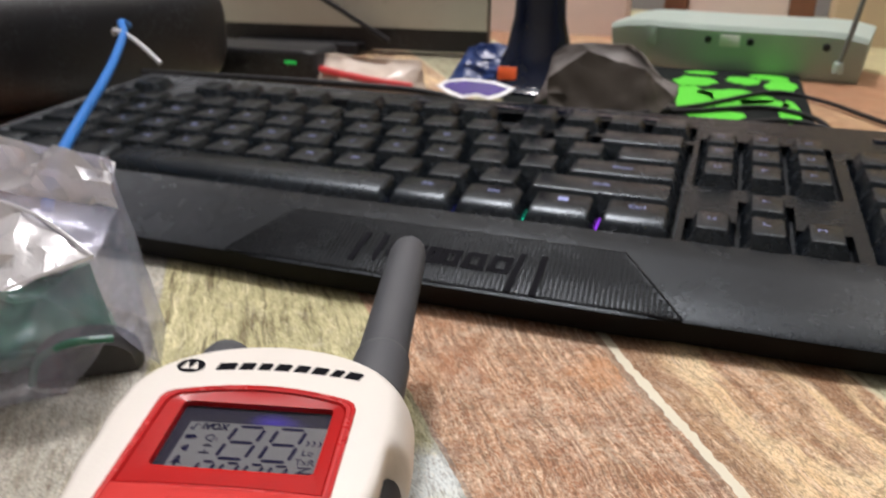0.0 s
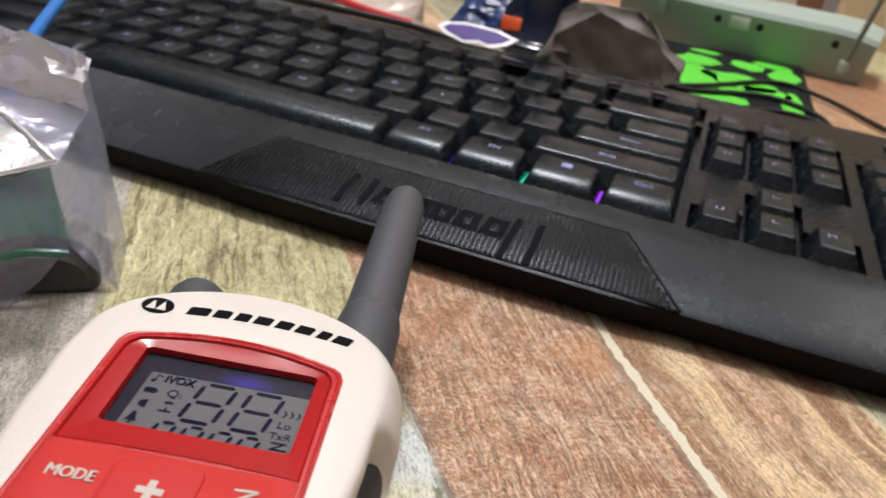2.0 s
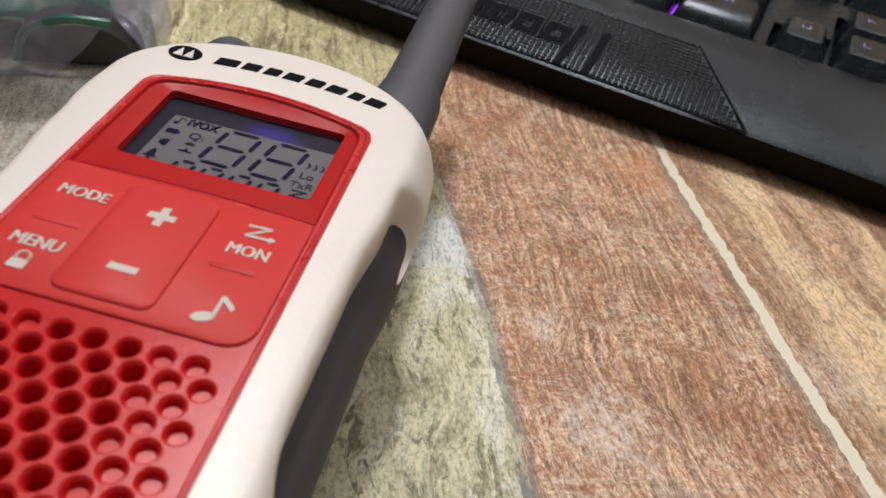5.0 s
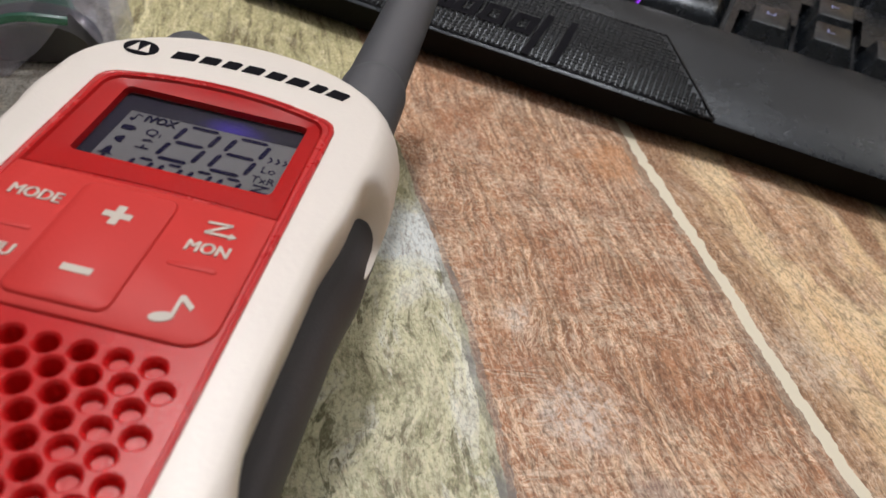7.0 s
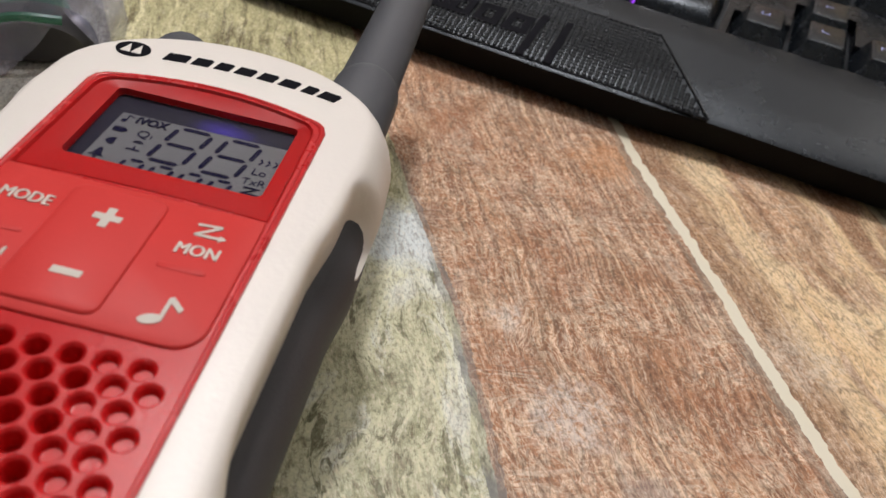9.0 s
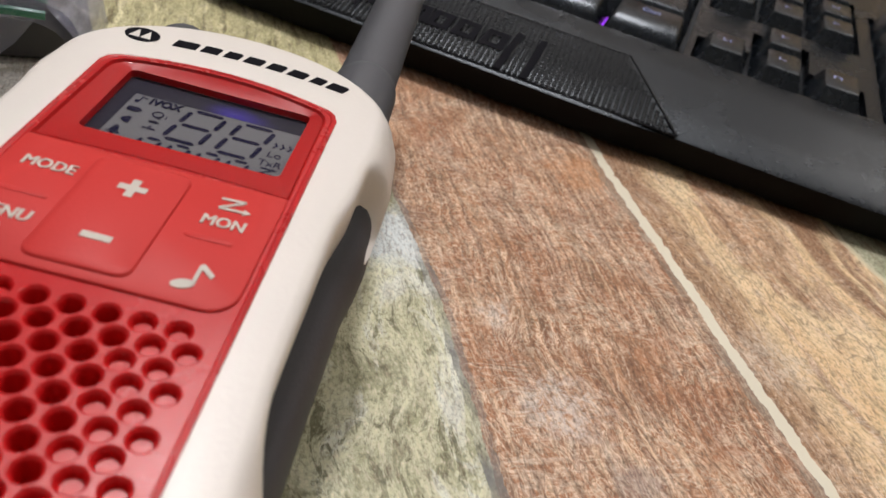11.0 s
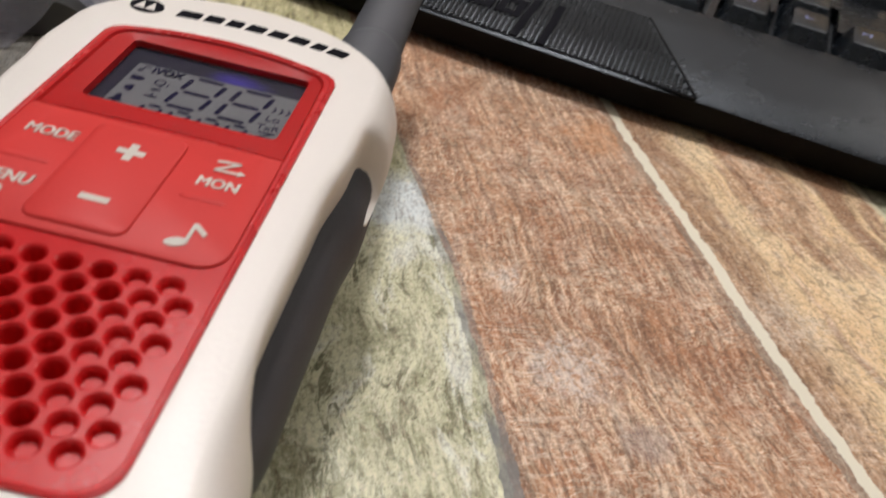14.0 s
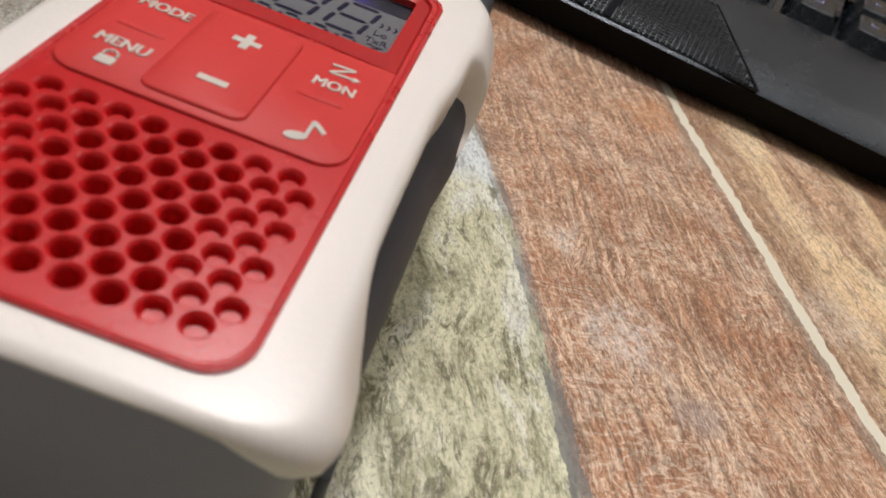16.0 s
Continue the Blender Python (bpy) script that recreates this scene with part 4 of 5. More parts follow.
rnd = random.Random(4)
ROWS_U = [
    (0, [1.25, 1.25, 1.25, 6.25, 1.25, 1.25, 1.25, 1.25]),
    (1, [2.25] + [1] * 10 + [2.75]),
    (2, [1.75] + [1] * 11 + [2.25]),
    (3, [1.5] + [1] * 12 + [1.5]),
    (4, [1] * 13 + [2]),
]
KEY_Y = 4.42
TEXT = {(0, 4): "Alt", (0, 5): "FN", (0, 7): "Ctrl", (1, 11): "Shift", (2, 12): "Enter"}
LETTERS = {1: "ZXCVBNM", 2: "ASDFGHJKL", 3: "QWERTYUIOP"}
for row, widths in ROWS_U:
    x = X0
    for i, w in enumerate(widths):
        ob = put_key(x + w * U / 2, KEY_Y + row * U, w, row == 0)
        if (row, i) in TEXT:
            part("legend", words(TEXT[(row, i)], 0.34, 0.0, 0.32 if row == 0 else 0.15, 0.745 if row == 0 else 0.725, 0, 0.004), LEGEND, ob, "", False)
        elif (row, i) == (0, 6):
            part("legend", prism(rounded(0.34, 0.3, 0.03, 2, 0.0, 0.32), 0.735, 0.748), LEGEND, ob, "", False)
        elif row in LETTERS and 0 < i <= len(LETTERS[row]):
            part("legend", words(LETTERS[row][i - 1], 0.40, -0.05, 0.14, 0.735, 0, 0.004), LEGEND, ob, "", False)
        elif w == 1 and x > X0 + 4 * U:
            legend_bars(ob, rnd, LEGEND)
        x += w * U
FY = KEY_Y + 5.3 * U
for start in (0, 2, 6.5, 11):
    for k in range(1 if start == 0 else 4):
        ob = put_key(X0 + (start + k + 0.5) * U, FY, 1)
NX = NX0 + 0.02
NARROW = UN / U
for c in range(3):
    for y in NAV:
        ob = put_key(NX + (c + 0.5) * UN, y, NARROW)
        legend_bars(ob, rnd, LEGEND)
    ob = put_key(NX + (c + 0.5) * UN, KEY_Y, NARROW)
    legend_bars(ob, rnd, LEGEND)
ob = put_key(NX + 1.5 * UN, KEY_Y + U, NARROW)
legend_bars(ob, rnd, LEGEND)
for row in range(5):
    for c in range(4):
        if (row, c) == (0, 1):
            continue
        if c == 3 and row in (1, 3):
            continue
        if c == 3 and row in (0, 2):
            put_key(PX + 3.5 * U, KEY_Y + (row + 0.5) * U, 1, False, 2.05)
            continue
        if (row, c) == (0, 0):
            put_key(PX + U, KEY_Y, 2)
            continue
        ob = put_key(PX + (c + 0.5) * U, KEY_Y + row * U, 1)
        legend_bars(ob, rnd, LEGEND)
# lights that show in the gaps of the lowest row
for x, m in ((-5.22, LED_BLUE), (-2.84, LED_BLUE), (-0.45, LED_GREEN), (1.93, LED_VIOLET)):
    part("backlight", box(0.07, 1.7, 0.05, 0.02, 0.01, x, KEY_Y, deck(KEY_Y) + 0.03), m, keyboard, "lit gap between keys", False)
part("backlight", box(0.9, 0.05, 0.05, 0.02, 0.01, -5.9, 3.47, 1.52), LED_BLUE, keyboard, "", False)
part("status_light", slab(circle(11.9, 14.4, 0.13, 10), deck(14.4) + 0.3, deck(14.4) + 0.42, 0.03), LED_RED, keyboard, "red status light", False)
part("status_strip", box(7.2, 0.7, 0.06, 0.1, 0.02, 14.9, 15.9, deck(15.9) + 0.34), NAVY_GLOSS, keyboard, "glossy strip over the number pad")
part("glossy_strip", box(13.5, 1.1, 0.05, 0.1, 0.02, -3.2, 16.5, deck(16.5) + 0.32), NAVY_GLOSS, keyboard)

# ---- clear bag ----
def bag(name, centre, half_w, half_d, height, lean, turn, seed, crumple, flare=0.07, detail=(90, 40), base=0.55):
    """A soft bag: a pillow closed in a seam at the top, crumpled by ridges."""
    rings = []
    N, M = detail
    for j in range(M + 1):
        t = j / M
        thick = half_d * (base + (1 - base) * math.sin(min(1, t * 3.0) * math.pi / 2)) * (1 - smoothstep(0.25, 1.0, t)) + 0.08
        ring = []
        for i in range(N):
            a = 2 * math.pi * i / N
            px = half_w * (1 - 0.05 * t - flare * smoothstep(0.0, 0.4, t)) * math.copysign(abs(math.cos(a)) ** 0.75, math.cos(a))
            py = thick * math.copysign(abs(math.sin(a)) ** 0.9, math.sin(a))
            p = Vector((px + lean[0] * t, py + lean[1] * t, height * t))
            q = Vector((p.x * 0.30 + p.z * 0.12, p.y * 0.30, p.z * 0.22 - p.x * 0.10)) + Vector((seed, 0, 0))
            ridge = [1 - 2.2 * abs(noise.noise(q * f + Vector((3 * f, f, 7)))) for f in (1.0, 2.1, 4.3)]
            push = crumple * (0.75 * (ridge[0] - 0.45) + 0.36 * (ridge[1] - 0.45) + 0.15 * (ridge[2] - 0.45)) * smoothstep(0.0, 0.12, t)
            d = Vector((math.cos(a) * 0.25, math.sin(a), 0.15 * (1 if t > 0.9 else 0)))
            top = smoothstep(0.75, 1.0, t) * crumple * 0.35
            ring.append(p + d * push + Vector((0, 0, top * noise.noise(Vector((px * 0.5, seed, 1.0))) * 2.0)))
        rings.append(ring)
    bm = loft(rings, True, True)
    for v in bm.verts:
        v.co.z = max(v.co.z, 0.02)
    return bm


def sheet(corners, faces, seed, rough=0.07, cuts=6):
    """Film folded into flat facets and finely crumpled."""
    bm = bmesh.new()
    vs = {k: bm.verts.new(p) for k, p in corners.items() if any(k in f.split() for f in faces)}
    for f in faces:
        bm.faces.new([vs[k] for k in f.split()])
    bmesh.ops.triangulate(bm, faces=bm.faces)
    bmesh.ops.subdivide_edges(bm, edges=bm.edges, cuts=cuts, use_grid_fill=True)
    for v in bm.verts:
        q = v.co + Vector((seed, 0, 0))
        ridge = abs(noise.noise(q * 0.75)) + 0.5 * abs(noise.noise(q * 1.7)) + 0.25 * abs(noise.noise(q * 3.9))
        k = rough * (1.0 - 3.0 * ridge)
        v.co += Vector((0.3 * k, -k, 0.8 * k)) if v.co.z > 0.06 else Vector()
        v.co.z = max(v.co.z, 0.01)
    return bm


FILM = film_plastic("clear_film", (0.72, 0.74, 0.92), 0.58, 0.12)
FOLD = film_plastic("folded_film", (0.97, 0.97, 1.0), 0.06, 0.16)
VEIL = film_plastic("doubled_film", (0.97, 0.97, 1.0), 0.16, 0.10)
GREEN_FILM = plastic("green_wrap", (0.07, 0.23, 0.145), 0.25, 600, 0.2, 0.5)
bag_thing = thing("plastic_bag", cpose(0, 0, 0.01), "crumpled clear plastic bag lying beside the radio", "bag")
FOLDS = {"t0": (-16.0, -3.6, 5.0), "t1": (-12.3, -4.8, 5.45), "t2": (-9.6, -5.0, 5.45), "t3": (-8.7, -5.0, 5.4), "m0": (-15.0, -5.4, 4.2), "m1": (-11.7, -5.4, 4.2), "m2": (-8.6, -5.1, 4.1),
         "b0": (-13.5, -6.9, 4.8), "b": (-10.2, -6.45, 4.3), "nose": (-7.8, -6.9, 3.6), "c": (-8.8, -8.5, 3.3), "c0": (-12.5, -9.2, 3.1), "d": (-9.7, -6.9, 2.3), "e": (-9.0, -5.2, 2.0),
         "g": (-8.4, -6.1, 1.2), "tip": (-7.6, -5.5, 0.0), "j1": (-8.9, -7.4, 0.0), "j2": (-10.3, -8.7, 0.0), "j3": (-13.5, -10.0, 0.0), "k": (-8.9, -3.6, 0.0), "k0": (-16.5, -2.0, 0.0), "j4": (-18.0, -6.0, 0.0)}
part("film", sheet(FOLDS, ["m0 m1 b b0", "m1 m2 nose b", "nose m2 e", "nose e g", "nose g d", "e tip g", "d g j1", "c nose d", "c d j1 j2", "c0 c j2 j3", "t3 k tip e m2", "t0 t1 k0", "t1 t2 k k0", "t2 t3 k"], 3), FILM, bag_thing, angle=22)
part("upper_fold", sheet(FOLDS, ["t0 t1 m1 m0", "t1 t2 m2 m1", "t2 t3 m2"], 8, 0.24), VEIL, bag_thing, "milky doubled film with bright creases", angle=22)
part("front_fold", sheet(FOLDS, ["b0 b c c0", "b nose c"], 5, 0.14), FOLD, bag_thing, "silvery white fold of the film", angle=22)
for ends in (("b0", "b", "nose"), ("c", "nose")):
    part("crease", tube([tuple(a + d for a, d in zip(FOLDS[k], (0, -0.03, 0.05))) for k in ends], 0.05, 6), FOLD, bag_thing)
parcel = thing("green_packet", cpose(-11.6, -6.7, 0.05, 0, 0, 38), "folded green plastic packet inside the clear bag", "packet")
part("wrap", bag("wrap", (0, 0), 2.9, 1.1, 2.1, (-0.2, 0.5), 0, 9.0, 0.9), GREEN_FILM, parcel, angle=40)
# dark solid added for the shade in the wrap's hollow
arch_rings = []
for j in range(7):
    y = -0.55 + 1.1 * j / 6
    r = math.sqrt(max(0.05, 1 - (y / 0.62) ** 2))
    arch_rings.append([(1.35 * (0.75 + 0.25 * r) * math.cos(a), y, 1.05 * (0.7 + 0.3 * r) * math.sin(a) ** 0.7) for a in [math.pi * k / 14 for k in range(15)]])
part("hollow_shade", loft(arch_rings), plastic("hollow_dark", (0.055, 0.053, 0.052), 0.6, 600, 0.3, 0.3), parcel, "dark arch standing in for the shaded hollow under the wrap").matrix_basis = cpose(2.15, -1.0, 0)
part("wrap_hem", tube([(0.9, -1.75, 0.1), (1.15, -1.75, 0.75), (1.9, -1.75, 1.1), (2.9, -1.7, 1.05)], 0.10, 8), GREEN_FILM, parcel)
part("wrap_hem", tube([(-2.6, -1.6, 0.7), (-0.8, -1.75, 0.95), (1.15, -1.7, 0.95)], 0.10, 8), GREEN_FILM, parcel)

# ---- behind the keyboard ----
GREEN = plastic("acid_green_print", (0.09, 0.58, 0.03), 0.75, 1800, 0.5, 0.08)
MAT_BLACK = plastic("mat_black", (0.011, 0.013, 0.013), 0.85, 1800, 0.5, 0.2, spec=0.1)
pad_ = thing("mouse_pad", cpose(0, 0, 0), "black mouse pad with an acid green print", "mouse pad")
base_poly = rounded(18.5, 22.5, 0.8, 4, 1.2, 34.8)
part("pad", prism(base_poly, 0.02, 0.30), MAT_BLACK, pad_)
rg = random.Random(11)
blots = [(2.9, 33.5, 1.9, 4.6), (6.0, 36.0, 2.2, 2.6), (9.0, 40.5, 1.1, 3.4), (5.0, 29.5, 1.8, 1.5), (9.2, 31.5, 0.55, 3.6), (6.5, 42.0, 1.2, 1.6), (7.0, 26.5, 1.6, 0.9), (9.3, 26.3, 0.7, 1.2), (3.0, 26.3, 1.2, 1.0), (-3, 30, 2.5, 3), (-4, 40, 2, 3), (3.2, 40.5, 1.6, 2.0), (7.8, 34.0, 1.3, 1.6), (5.6, 32.6, 1.3, 1.0), (8.3, 44.2, 1.4, 1.2), (3.4, 44.4, 1.2, 0.9), (5.5, 26.0, 1.2, 0.8)]
for bx, by, rx, ry in blots:
    k = [rg.uniform(0.75, 1.2) for _ in range(9)]
    pts = [(min(10.2, bx + rx * k[i % 9] * math.cos(2 * math.pi * i / 18)), by + ry * k[(i // 2) % 9] * math.sin(2 * math.pi * i / 18)) for i in range(18)]
    part("print_patch", prism(pts, 0.30, 0.315), GREEN, pad_, "", False)

ROUTER = plastic("router_white", (0.36, 0.44, 0.40), 0.45, 900, 0.15, 0.05)
router = thing("router", cpose(6.0, 47.6, 0, 0, 0, -10), "off-white router lying behind the mouse pad, antenna up", "router")
prof_r = [(-1.5, 0.0), (-1.8, 0.6), (-1.95, 3.3), (-1.7, 3.7), (6.0, 3.9), (6.5, 3.6), (6.3, 0.0)]
rr = []
for i in range(13):
    x = -10.3 + 19.4 * i / 12
    e = abs(i - 6) / 6
    s = 1 - 0.12 * max(0, e - 0.8) / 0.2
    low_in = 0.0
    rr.append([(x * (1 - 0.05 * (1 - z / 5)), y + 0.8 * e * e, z * s) for y, z in prof_r])
part("casing", loft(rr), ROUTER, router, angle=30)
for x in (-2.1, 1.0, 6.3):
    part("socket", slab(rounded(0.55, 0.55, 0.25, 4), 0, 0.12, 0.04), BLACK, router).matrix_basis = cpose(x, -1.82, 2.6, 90)
part("label_plate", slab(rounded(1.5, 0.9, 0.1, 3), 0, 0.06, 0.03), plastic("label_paper", (0.62, 0.64, 0.60), 0.6), router).matrix_basis = cpose(-0.5, -1.9, 2.6, 90)
for x in (-6.6,):
    part("bracket", slab(rounded(0.8, 1.6, 0.1, 3), 0, 0.2, 0.05), ROUTER, router).matrix_basis = cpose(x, -1.85, 2.7, 90)
part("antenna", tube([(7.3, -2.2, 1.3), (7.6, -2.3, 2.8), (8.6, -2.2, 9.5)], 0.18, 8), plastic("antenna_grey", (0.16, 0.17, 0.17), 0.4), router, "thin grey antenna")
part("antenna_joint", slab(circle(7.3, -2.2, 0.35, 12), 0.9, 1.7, 0.1), ROUTER, router)

# crumpled brown packet
PAPER = plastic("grey_paper", (0.135, 0.122, 0.115), 0.55, 500, 0.5, 0.25)
BROWN_PAPER = plastic("brown_paper", (0.055, 0.046, 0.037), 0.6, 500, 0.4, 0.2, spec=0.2)
pk = bag("packet", (0, 0), 4.4, 2.4, 3.6, (0.4, 0.8), 0, 14.0, 0.75)
for v in pk.verts:
    v.co.z *= 1.0 - 0.62 * smoothstep(0.6, 4.4, v.co.x) - 0.30 * smoothstep(2.0, 4.4, -v.co.x)
packet = thing("paper_packet", cpose(-1.6, 29.5, 0.32, 0, 0, 6), "crumpled grey-brown paper packet behind the keyboard", "packet")
part("paper_body", pk, PAPER, packet, angle=50)
flap = sheet({"a": (-3.4, -1.9, 1.9), "b": (-1.2, -1.6, 3.5), "c": (2.2, -1.7, 2.6), "d": (4.0, -1.6, 1.0), "e": (3.2, -2.9, 0.35), "f": (-0.4, -3.1, 0.3), "g": (-3.3, -2.8, 0.3)}, ["a b f g", "b c f", "c d e f"], 12, 0.12, 5)
part("front_flap", flap, BROWN_PAPER, packet, "dull brown front of the packet", angle=40)

# dark glossy stand
stand = thing("monitor_stand", cpose(-7.0, 34.0, 0), "glossy dark navy monitor stand with a flared foot", "monitor stand")
def turned(stops):
    return loft([[(rx * math.cos(a), ry * math.sin(a), z) for a in [2 * math.pi * k / 28 for k in range(28)]] for z, rx, ry in stops])


part("foot", turned(((0.0, 4.5, 3.3), (0.1, 4.6, 3.4), (0.5, 4.6, 3.4), (0.8, 4.2, 3.0))), NAVY_GLOSS, stand)
part("neck", turned(((0.7, 4.15, 2.95), (1.6, 2.9, 2.2), (3.0, 2.2, 1.7), (5.0, 1.75, 1.4), (9.0, 1.6, 1.3), (18.0, 1.6, 1.3))), NAVY_GLOSS, stand)


# monitor
SCREEN = plastic("screen_grey", (0.52, 0.53, 0.48), 0.3, 600, 0.05, 0.06)
monitor = thing("monitor", cpose(-31.4, 45.8, 0, 0, 0, 6), "monitor with a grey-green screen and dark bezel", "monitor")
part("bezel", box(34, 2.2, 21, 0.5, 0.2, 0, 0, 0.4), DUSTY, monitor)
part("screen", box(33.4, 0.3, 18.6, 0.1, 0.05, 0.3, -1.15, 2.3), SCREEN, monitor, "", False)
part("foot", box(12, 6, 1.0, 0.6, 0.2, 0, 0.5, 0.0), BLACK, monitor)
cable = tagged(part("hanging_cable", tube([(-38.0, 43.2, 9.8), (-28.3, 44.1, 4.5), (-22.6, 44.5, 1.3)], 0.24, 8), BLACK), "black cable hanging in front of the screen", "cable")

# sound bar with a green light
bar = thing("sound_bar", cpose(-31.5, 31.6, 0, 0, 0, 3), "low black sound bar with a small green light", "speaker")
part("housing", box(19.0, 4.5, 2.4, 0.8, 0.3), DUSTY, bar)
part("power_light", box(0.9, 0.1, 0.22, 0.04, 0.03, 7.6, -2.28, 1.5), glow("led_dim_green", (0.02, 0.5, 0.08), 0.5), bar, "", False)

# snack packet with a red stripe
SNACK = plastic("snack_wrap", (0.55, 0.47, 0.40), 0.35, 300, 0.3, 0.25)
REDWRAP = plastic("red_wrap", (0.62, 0.05, 0.06), 0.35, 400, 0.2, 0.1)
snack = thing("snack_packet", cpose(-18.2, 30.8, 0.0, 0, 0, -4), "cream snack packet with a red stripe", "packet")
part("wrapper", bag("snack", (0, 0), 4.3, 1.8, 2.0, (0, 0.5), 0, 21.0, 0.45), SNACK, snack, angle=30)
part("stripe", tube([(-3.3, -1.0, 1.25), (-2.0, -1.35, 1.15), (1.2, -1.45, 0.85), (3.7, -0.8, 0.55)], 0.24, 8), REDWRAP, snack, "red stripe")

# blue wrapper with orange patch and a white-edged sticker
BLUE = plastic("blue_wrap", (0.015, 0.04, 0.16), 0.35, 400, 0.3, 0.3)
ORANGE = plastic("orange_print", (0.85, 0.12, 0.02), 0.45, 600, 0.1)
blue = thing("blue_packet", cpose(-10.2, 33.6, 0.0, 0, 0, 5), "crumpled blue wrapper with an orange patch", "packet")
part("wrapper", bag("blue", (0, 0), 3.3, 1.9, 2.9, (1.2, 0.6), 0, 33.0, 1.0), BLUE, blue, angle=30)
part("patch", slab(rounded(1.3, 0.9, 0.1, 3), 0, 0.12, 0.04), ORANGE, blue, "orange patch").matrix_basis = cpose(1.5, -2.0, 1.5, 70)
STICKER = plastic("sticker_white", (0.75, 0.75, 0.78), 0.4, 600, 0.1)
PURPLE = plastic("sticker_purple", (0.05, 0.018, 0.22), 0.45, 600, 0.1, 0.5, spec=0.2)
so = [(-2.6, 0.1), (-2.2, 0.6), (-0.9, 0.9), (1.2, 0.8), (2.6, 0.35), (2.1, -0.25), (1.2, -0.75), (0.3, -0.5), (-0.7, -0.85), (-1.8, -0.4)]
sticker = thing("sticker", cpose(-9.7, 28.2, 0.95, 36, 0, 0), "purple sticker with a white cut edge", "sticker")
part("paper", prism(so, 0, 0.06), STICKER, sticker, "", False)
part("print", prism([(x * 0.84, y * 0.72 + 0.03) for x, y in so], 0.06, 0.075), PURPLE, sticker, "purple print", False)

# black machine at the end of the keyboard
printer = thing("black_speaker", cpose(-36.0, 17.0, 0, 0, 0, -23), "large dusty black speaker with rounded ends", "speaker")
rings = []
for y, s in ((-13.5, 0.75), (-13.2, 0.9), (-12.5, 0.97), (-11.0, 1.0), (9.5, 1.0), (11.3, 0.95), (12.5, 0.84), (13.2, 0.68), (13.5, 0.45)):
    rings.append([(5.4 * s * math.copysign(abs(math.cos(a)) ** 0.6, math.cos(a)), y, 3.9 + 3.9 * s * math.copysign(abs(math.sin(a)) ** 0.6, math.sin(a))) for a in [2 * math.pi * k / 32 for k in range(32)]])
part("housing", loft(rings), DUSTY, printer, angle=50)
part("top_recess", box(6.5, 13.0, 0.3, 0.8, 0.1, 0.0, -2.0, 7.7), NAVY_GLOSS, printer)

BLUE_CORD = plastic("blue_cord", (0.02, 0.17, 0.55), 0.45, 900, 0.1)
CORD = [(-27.5, 18.2, 5.2), (-25.2, 15.0, 5.75), (-22.9, 12.4, 5.55), (-19.6, 7.4, 4.75), (-15.9, 1.2, 3.9), (-14.2, -1.6, 3.4), (-13.6, -2.6, 2.6)]
cord = thing("blue_cable", cpose(0, 0, 0), "blue cable tied with a white twist tie", "cable")
part("cord", tube(CORD, 0.20, 10), BLUE_CORD, cord)
part("twist_tie", tube([(-23.9, 12.9, 5.5), (-23.3, 12.4, 5.75), (-22.3, 12.5, 5.3), (-20.9, 12.4, 4.3)], 0.12, 6), STICKER, cord, "white twist tie")

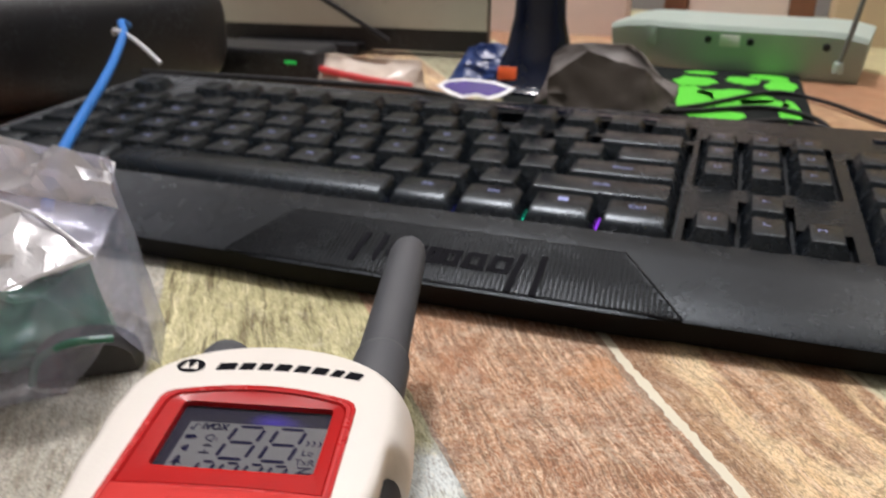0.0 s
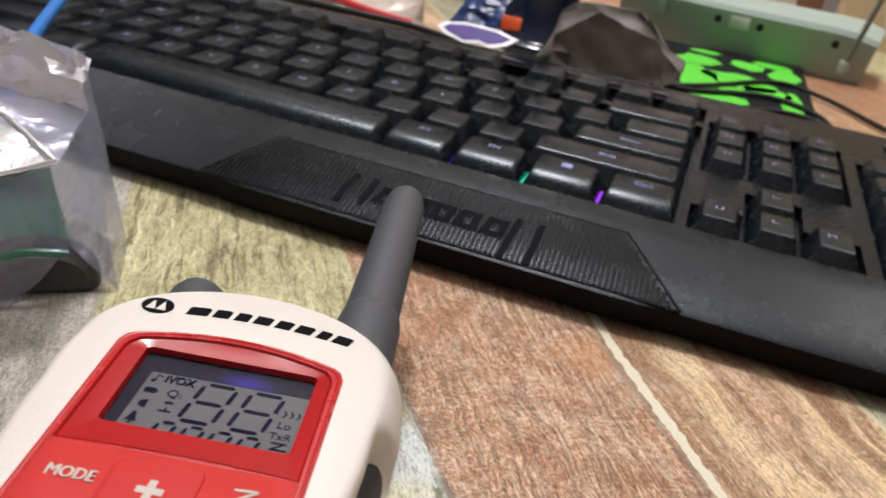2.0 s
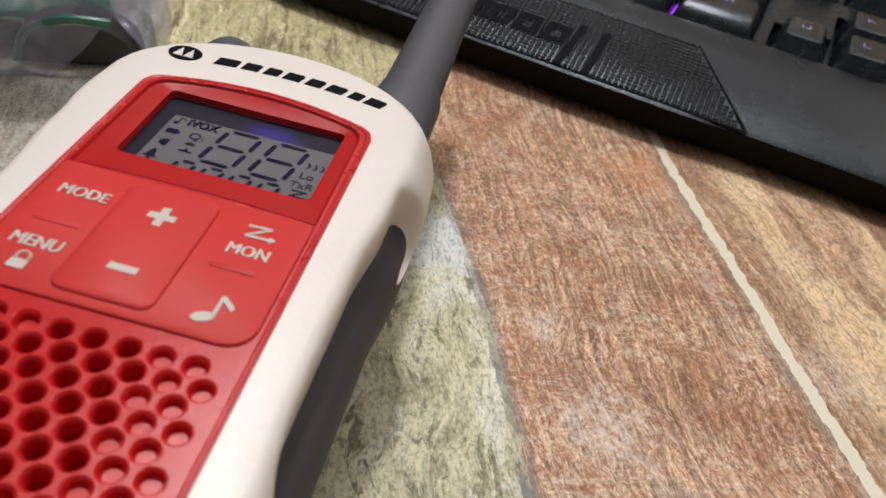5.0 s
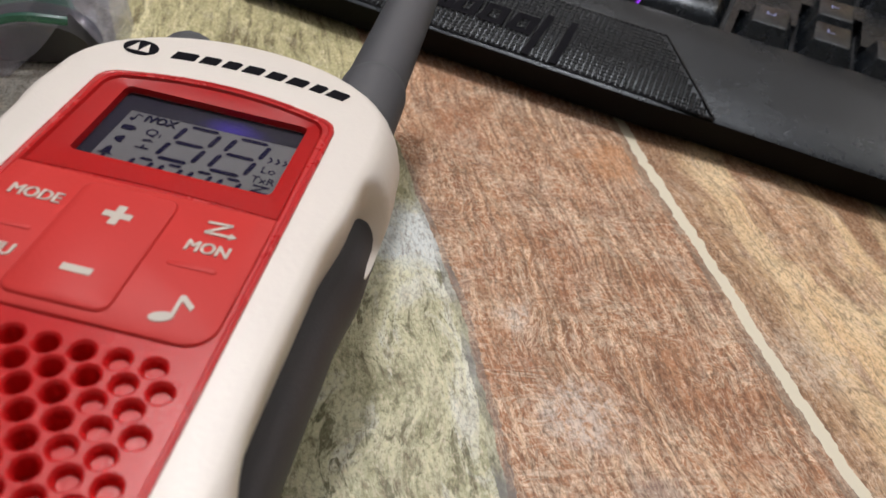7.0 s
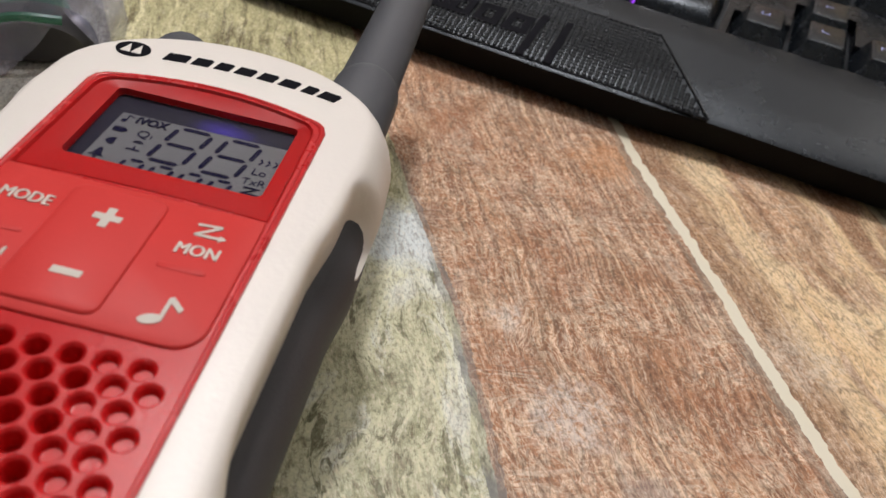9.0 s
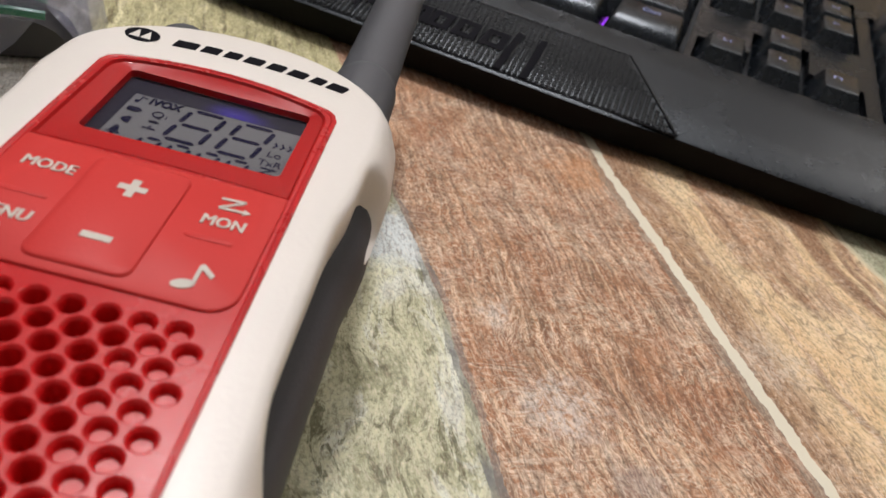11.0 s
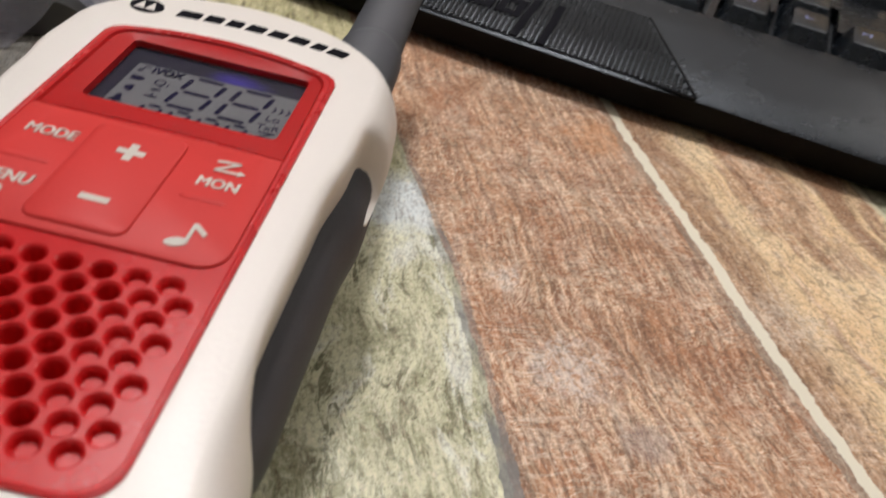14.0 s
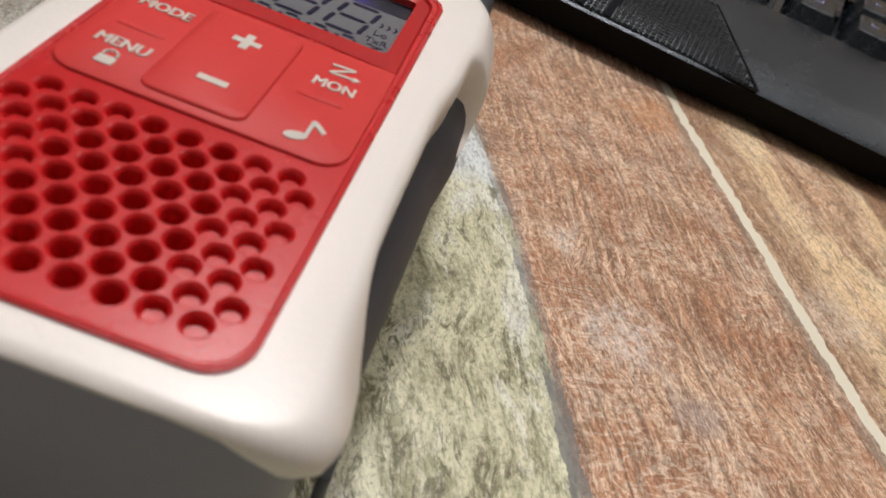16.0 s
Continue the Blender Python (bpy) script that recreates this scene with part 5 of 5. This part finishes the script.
# loose black cables over the mouse pad
for pts in ([(-6, 19.0, 2.0), (-2.5, 24, 1.0), (0.9, 28.0, 0.55), (3.4, 29.0, 0.5), (7.7, 31.8, 0.5), (10.6, 29.5, 0.45), (11.4, 23.5, 0.4), (13.5, 19.6, 0.5), (16, 18.4, 1.4)],
            [(-3, 20.0, 1.2), (3.6, 30.5, 0.5), (8.2, 37.0, 0.5), (11.5, 36.0, 0.3), (15.5, 29.5, 0.25), (22, 26, 0.25), (32, 27, 0.25)],
            [(0.0, 19.6, 1.0), (4.5, 25.0, 0.5), (9.0, 28.5, 0.5), (13.0, 26.0, 0.25), (17.0, 24.0, 0.25), (26, 26, 0.25)]):
    tagged(part("black_cable", tube(pts, 0.15, 8), BLACK), "loose thin black cable over the mouse pad", "cable", "loose cables")
tagged(part("rear_cable", tube([(-28, 19.5, 2.3), (-20, 19.2, 2.5), (-14, 19.0, 2.6), (-9, 20.0, 2.2), (-5, 20, 0.9)], 0.18, 8), BLACK), "thin black cable behind the keyboard", "cable", "loose cables")
gt = bag("green_toy", (0, 0), 1.6, 1.4, 2.6, (0, 0), 0, 40.0, 0.3)
tagged(part("green_case", gt, GREEN), "small acid green plastic case", "case").matrix_world = cpose(16.2, 30.5, 0.02)

# far things by the wall
WOOD = plastic("brown_wood", (0.20, 0.09, 0.05), 0.5, 300, 0.2, 0.2)
PINKISH = plastic("white_box", (0.80, 0.70, 0.66), 0.6, 300, 0.1, 0.06)
CREAM = plastic("cream_carton", (0.58, 0.46, 0.30), 0.7, 300, 0.2, 0.1)
YELLOW = plastic("yellow_plastic", (0.80, 0.50, 0.02), 0.4, 500, 0.1, 0.08)
tagged(part("white_carton", box(20, 9, 22, 0.4, 0.3), PINKISH), "pale pinkish white carton", "carton").matrix_world = cpose(-15.5, 70, 0.0, 0, 0, 4)
frame_ = thing("wooden_frame", cpose(5.5, 76, 0), "brown wooden frame leaning at the wall", "frame")
for x, w in ((-6.5, 2.5), (6.5, 2.5)):
    part("stile", box(w, 2, 28, 0.2, 0.1, x, 0, 0), WOOD, frame_)
part("panel", box(10.4, 1.2, 27, 0.2, 0.1, 0, 0, 0.4), PINKISH, frame_)
tagged(part("cream_carton", box(26, 10, 24, 0.5, 0.3), CREAM), "plain cream cardboard carton", "carton").matrix_world = cpose(27.5, 72, 0.0, 0, 0, -4)
tray = thing("yellow_tray", cpose(31, 62, 0), "yellow plastic tray on a dark stand", "tray")
part("tray", box(12, 7, 1.2, 0.6, 0.2, 0, 0, 7.6), YELLOW, tray)
part("stand", box(5, 4, 7.58, 0.4, 0.2, 0, 0, 0), BLACK, tray)
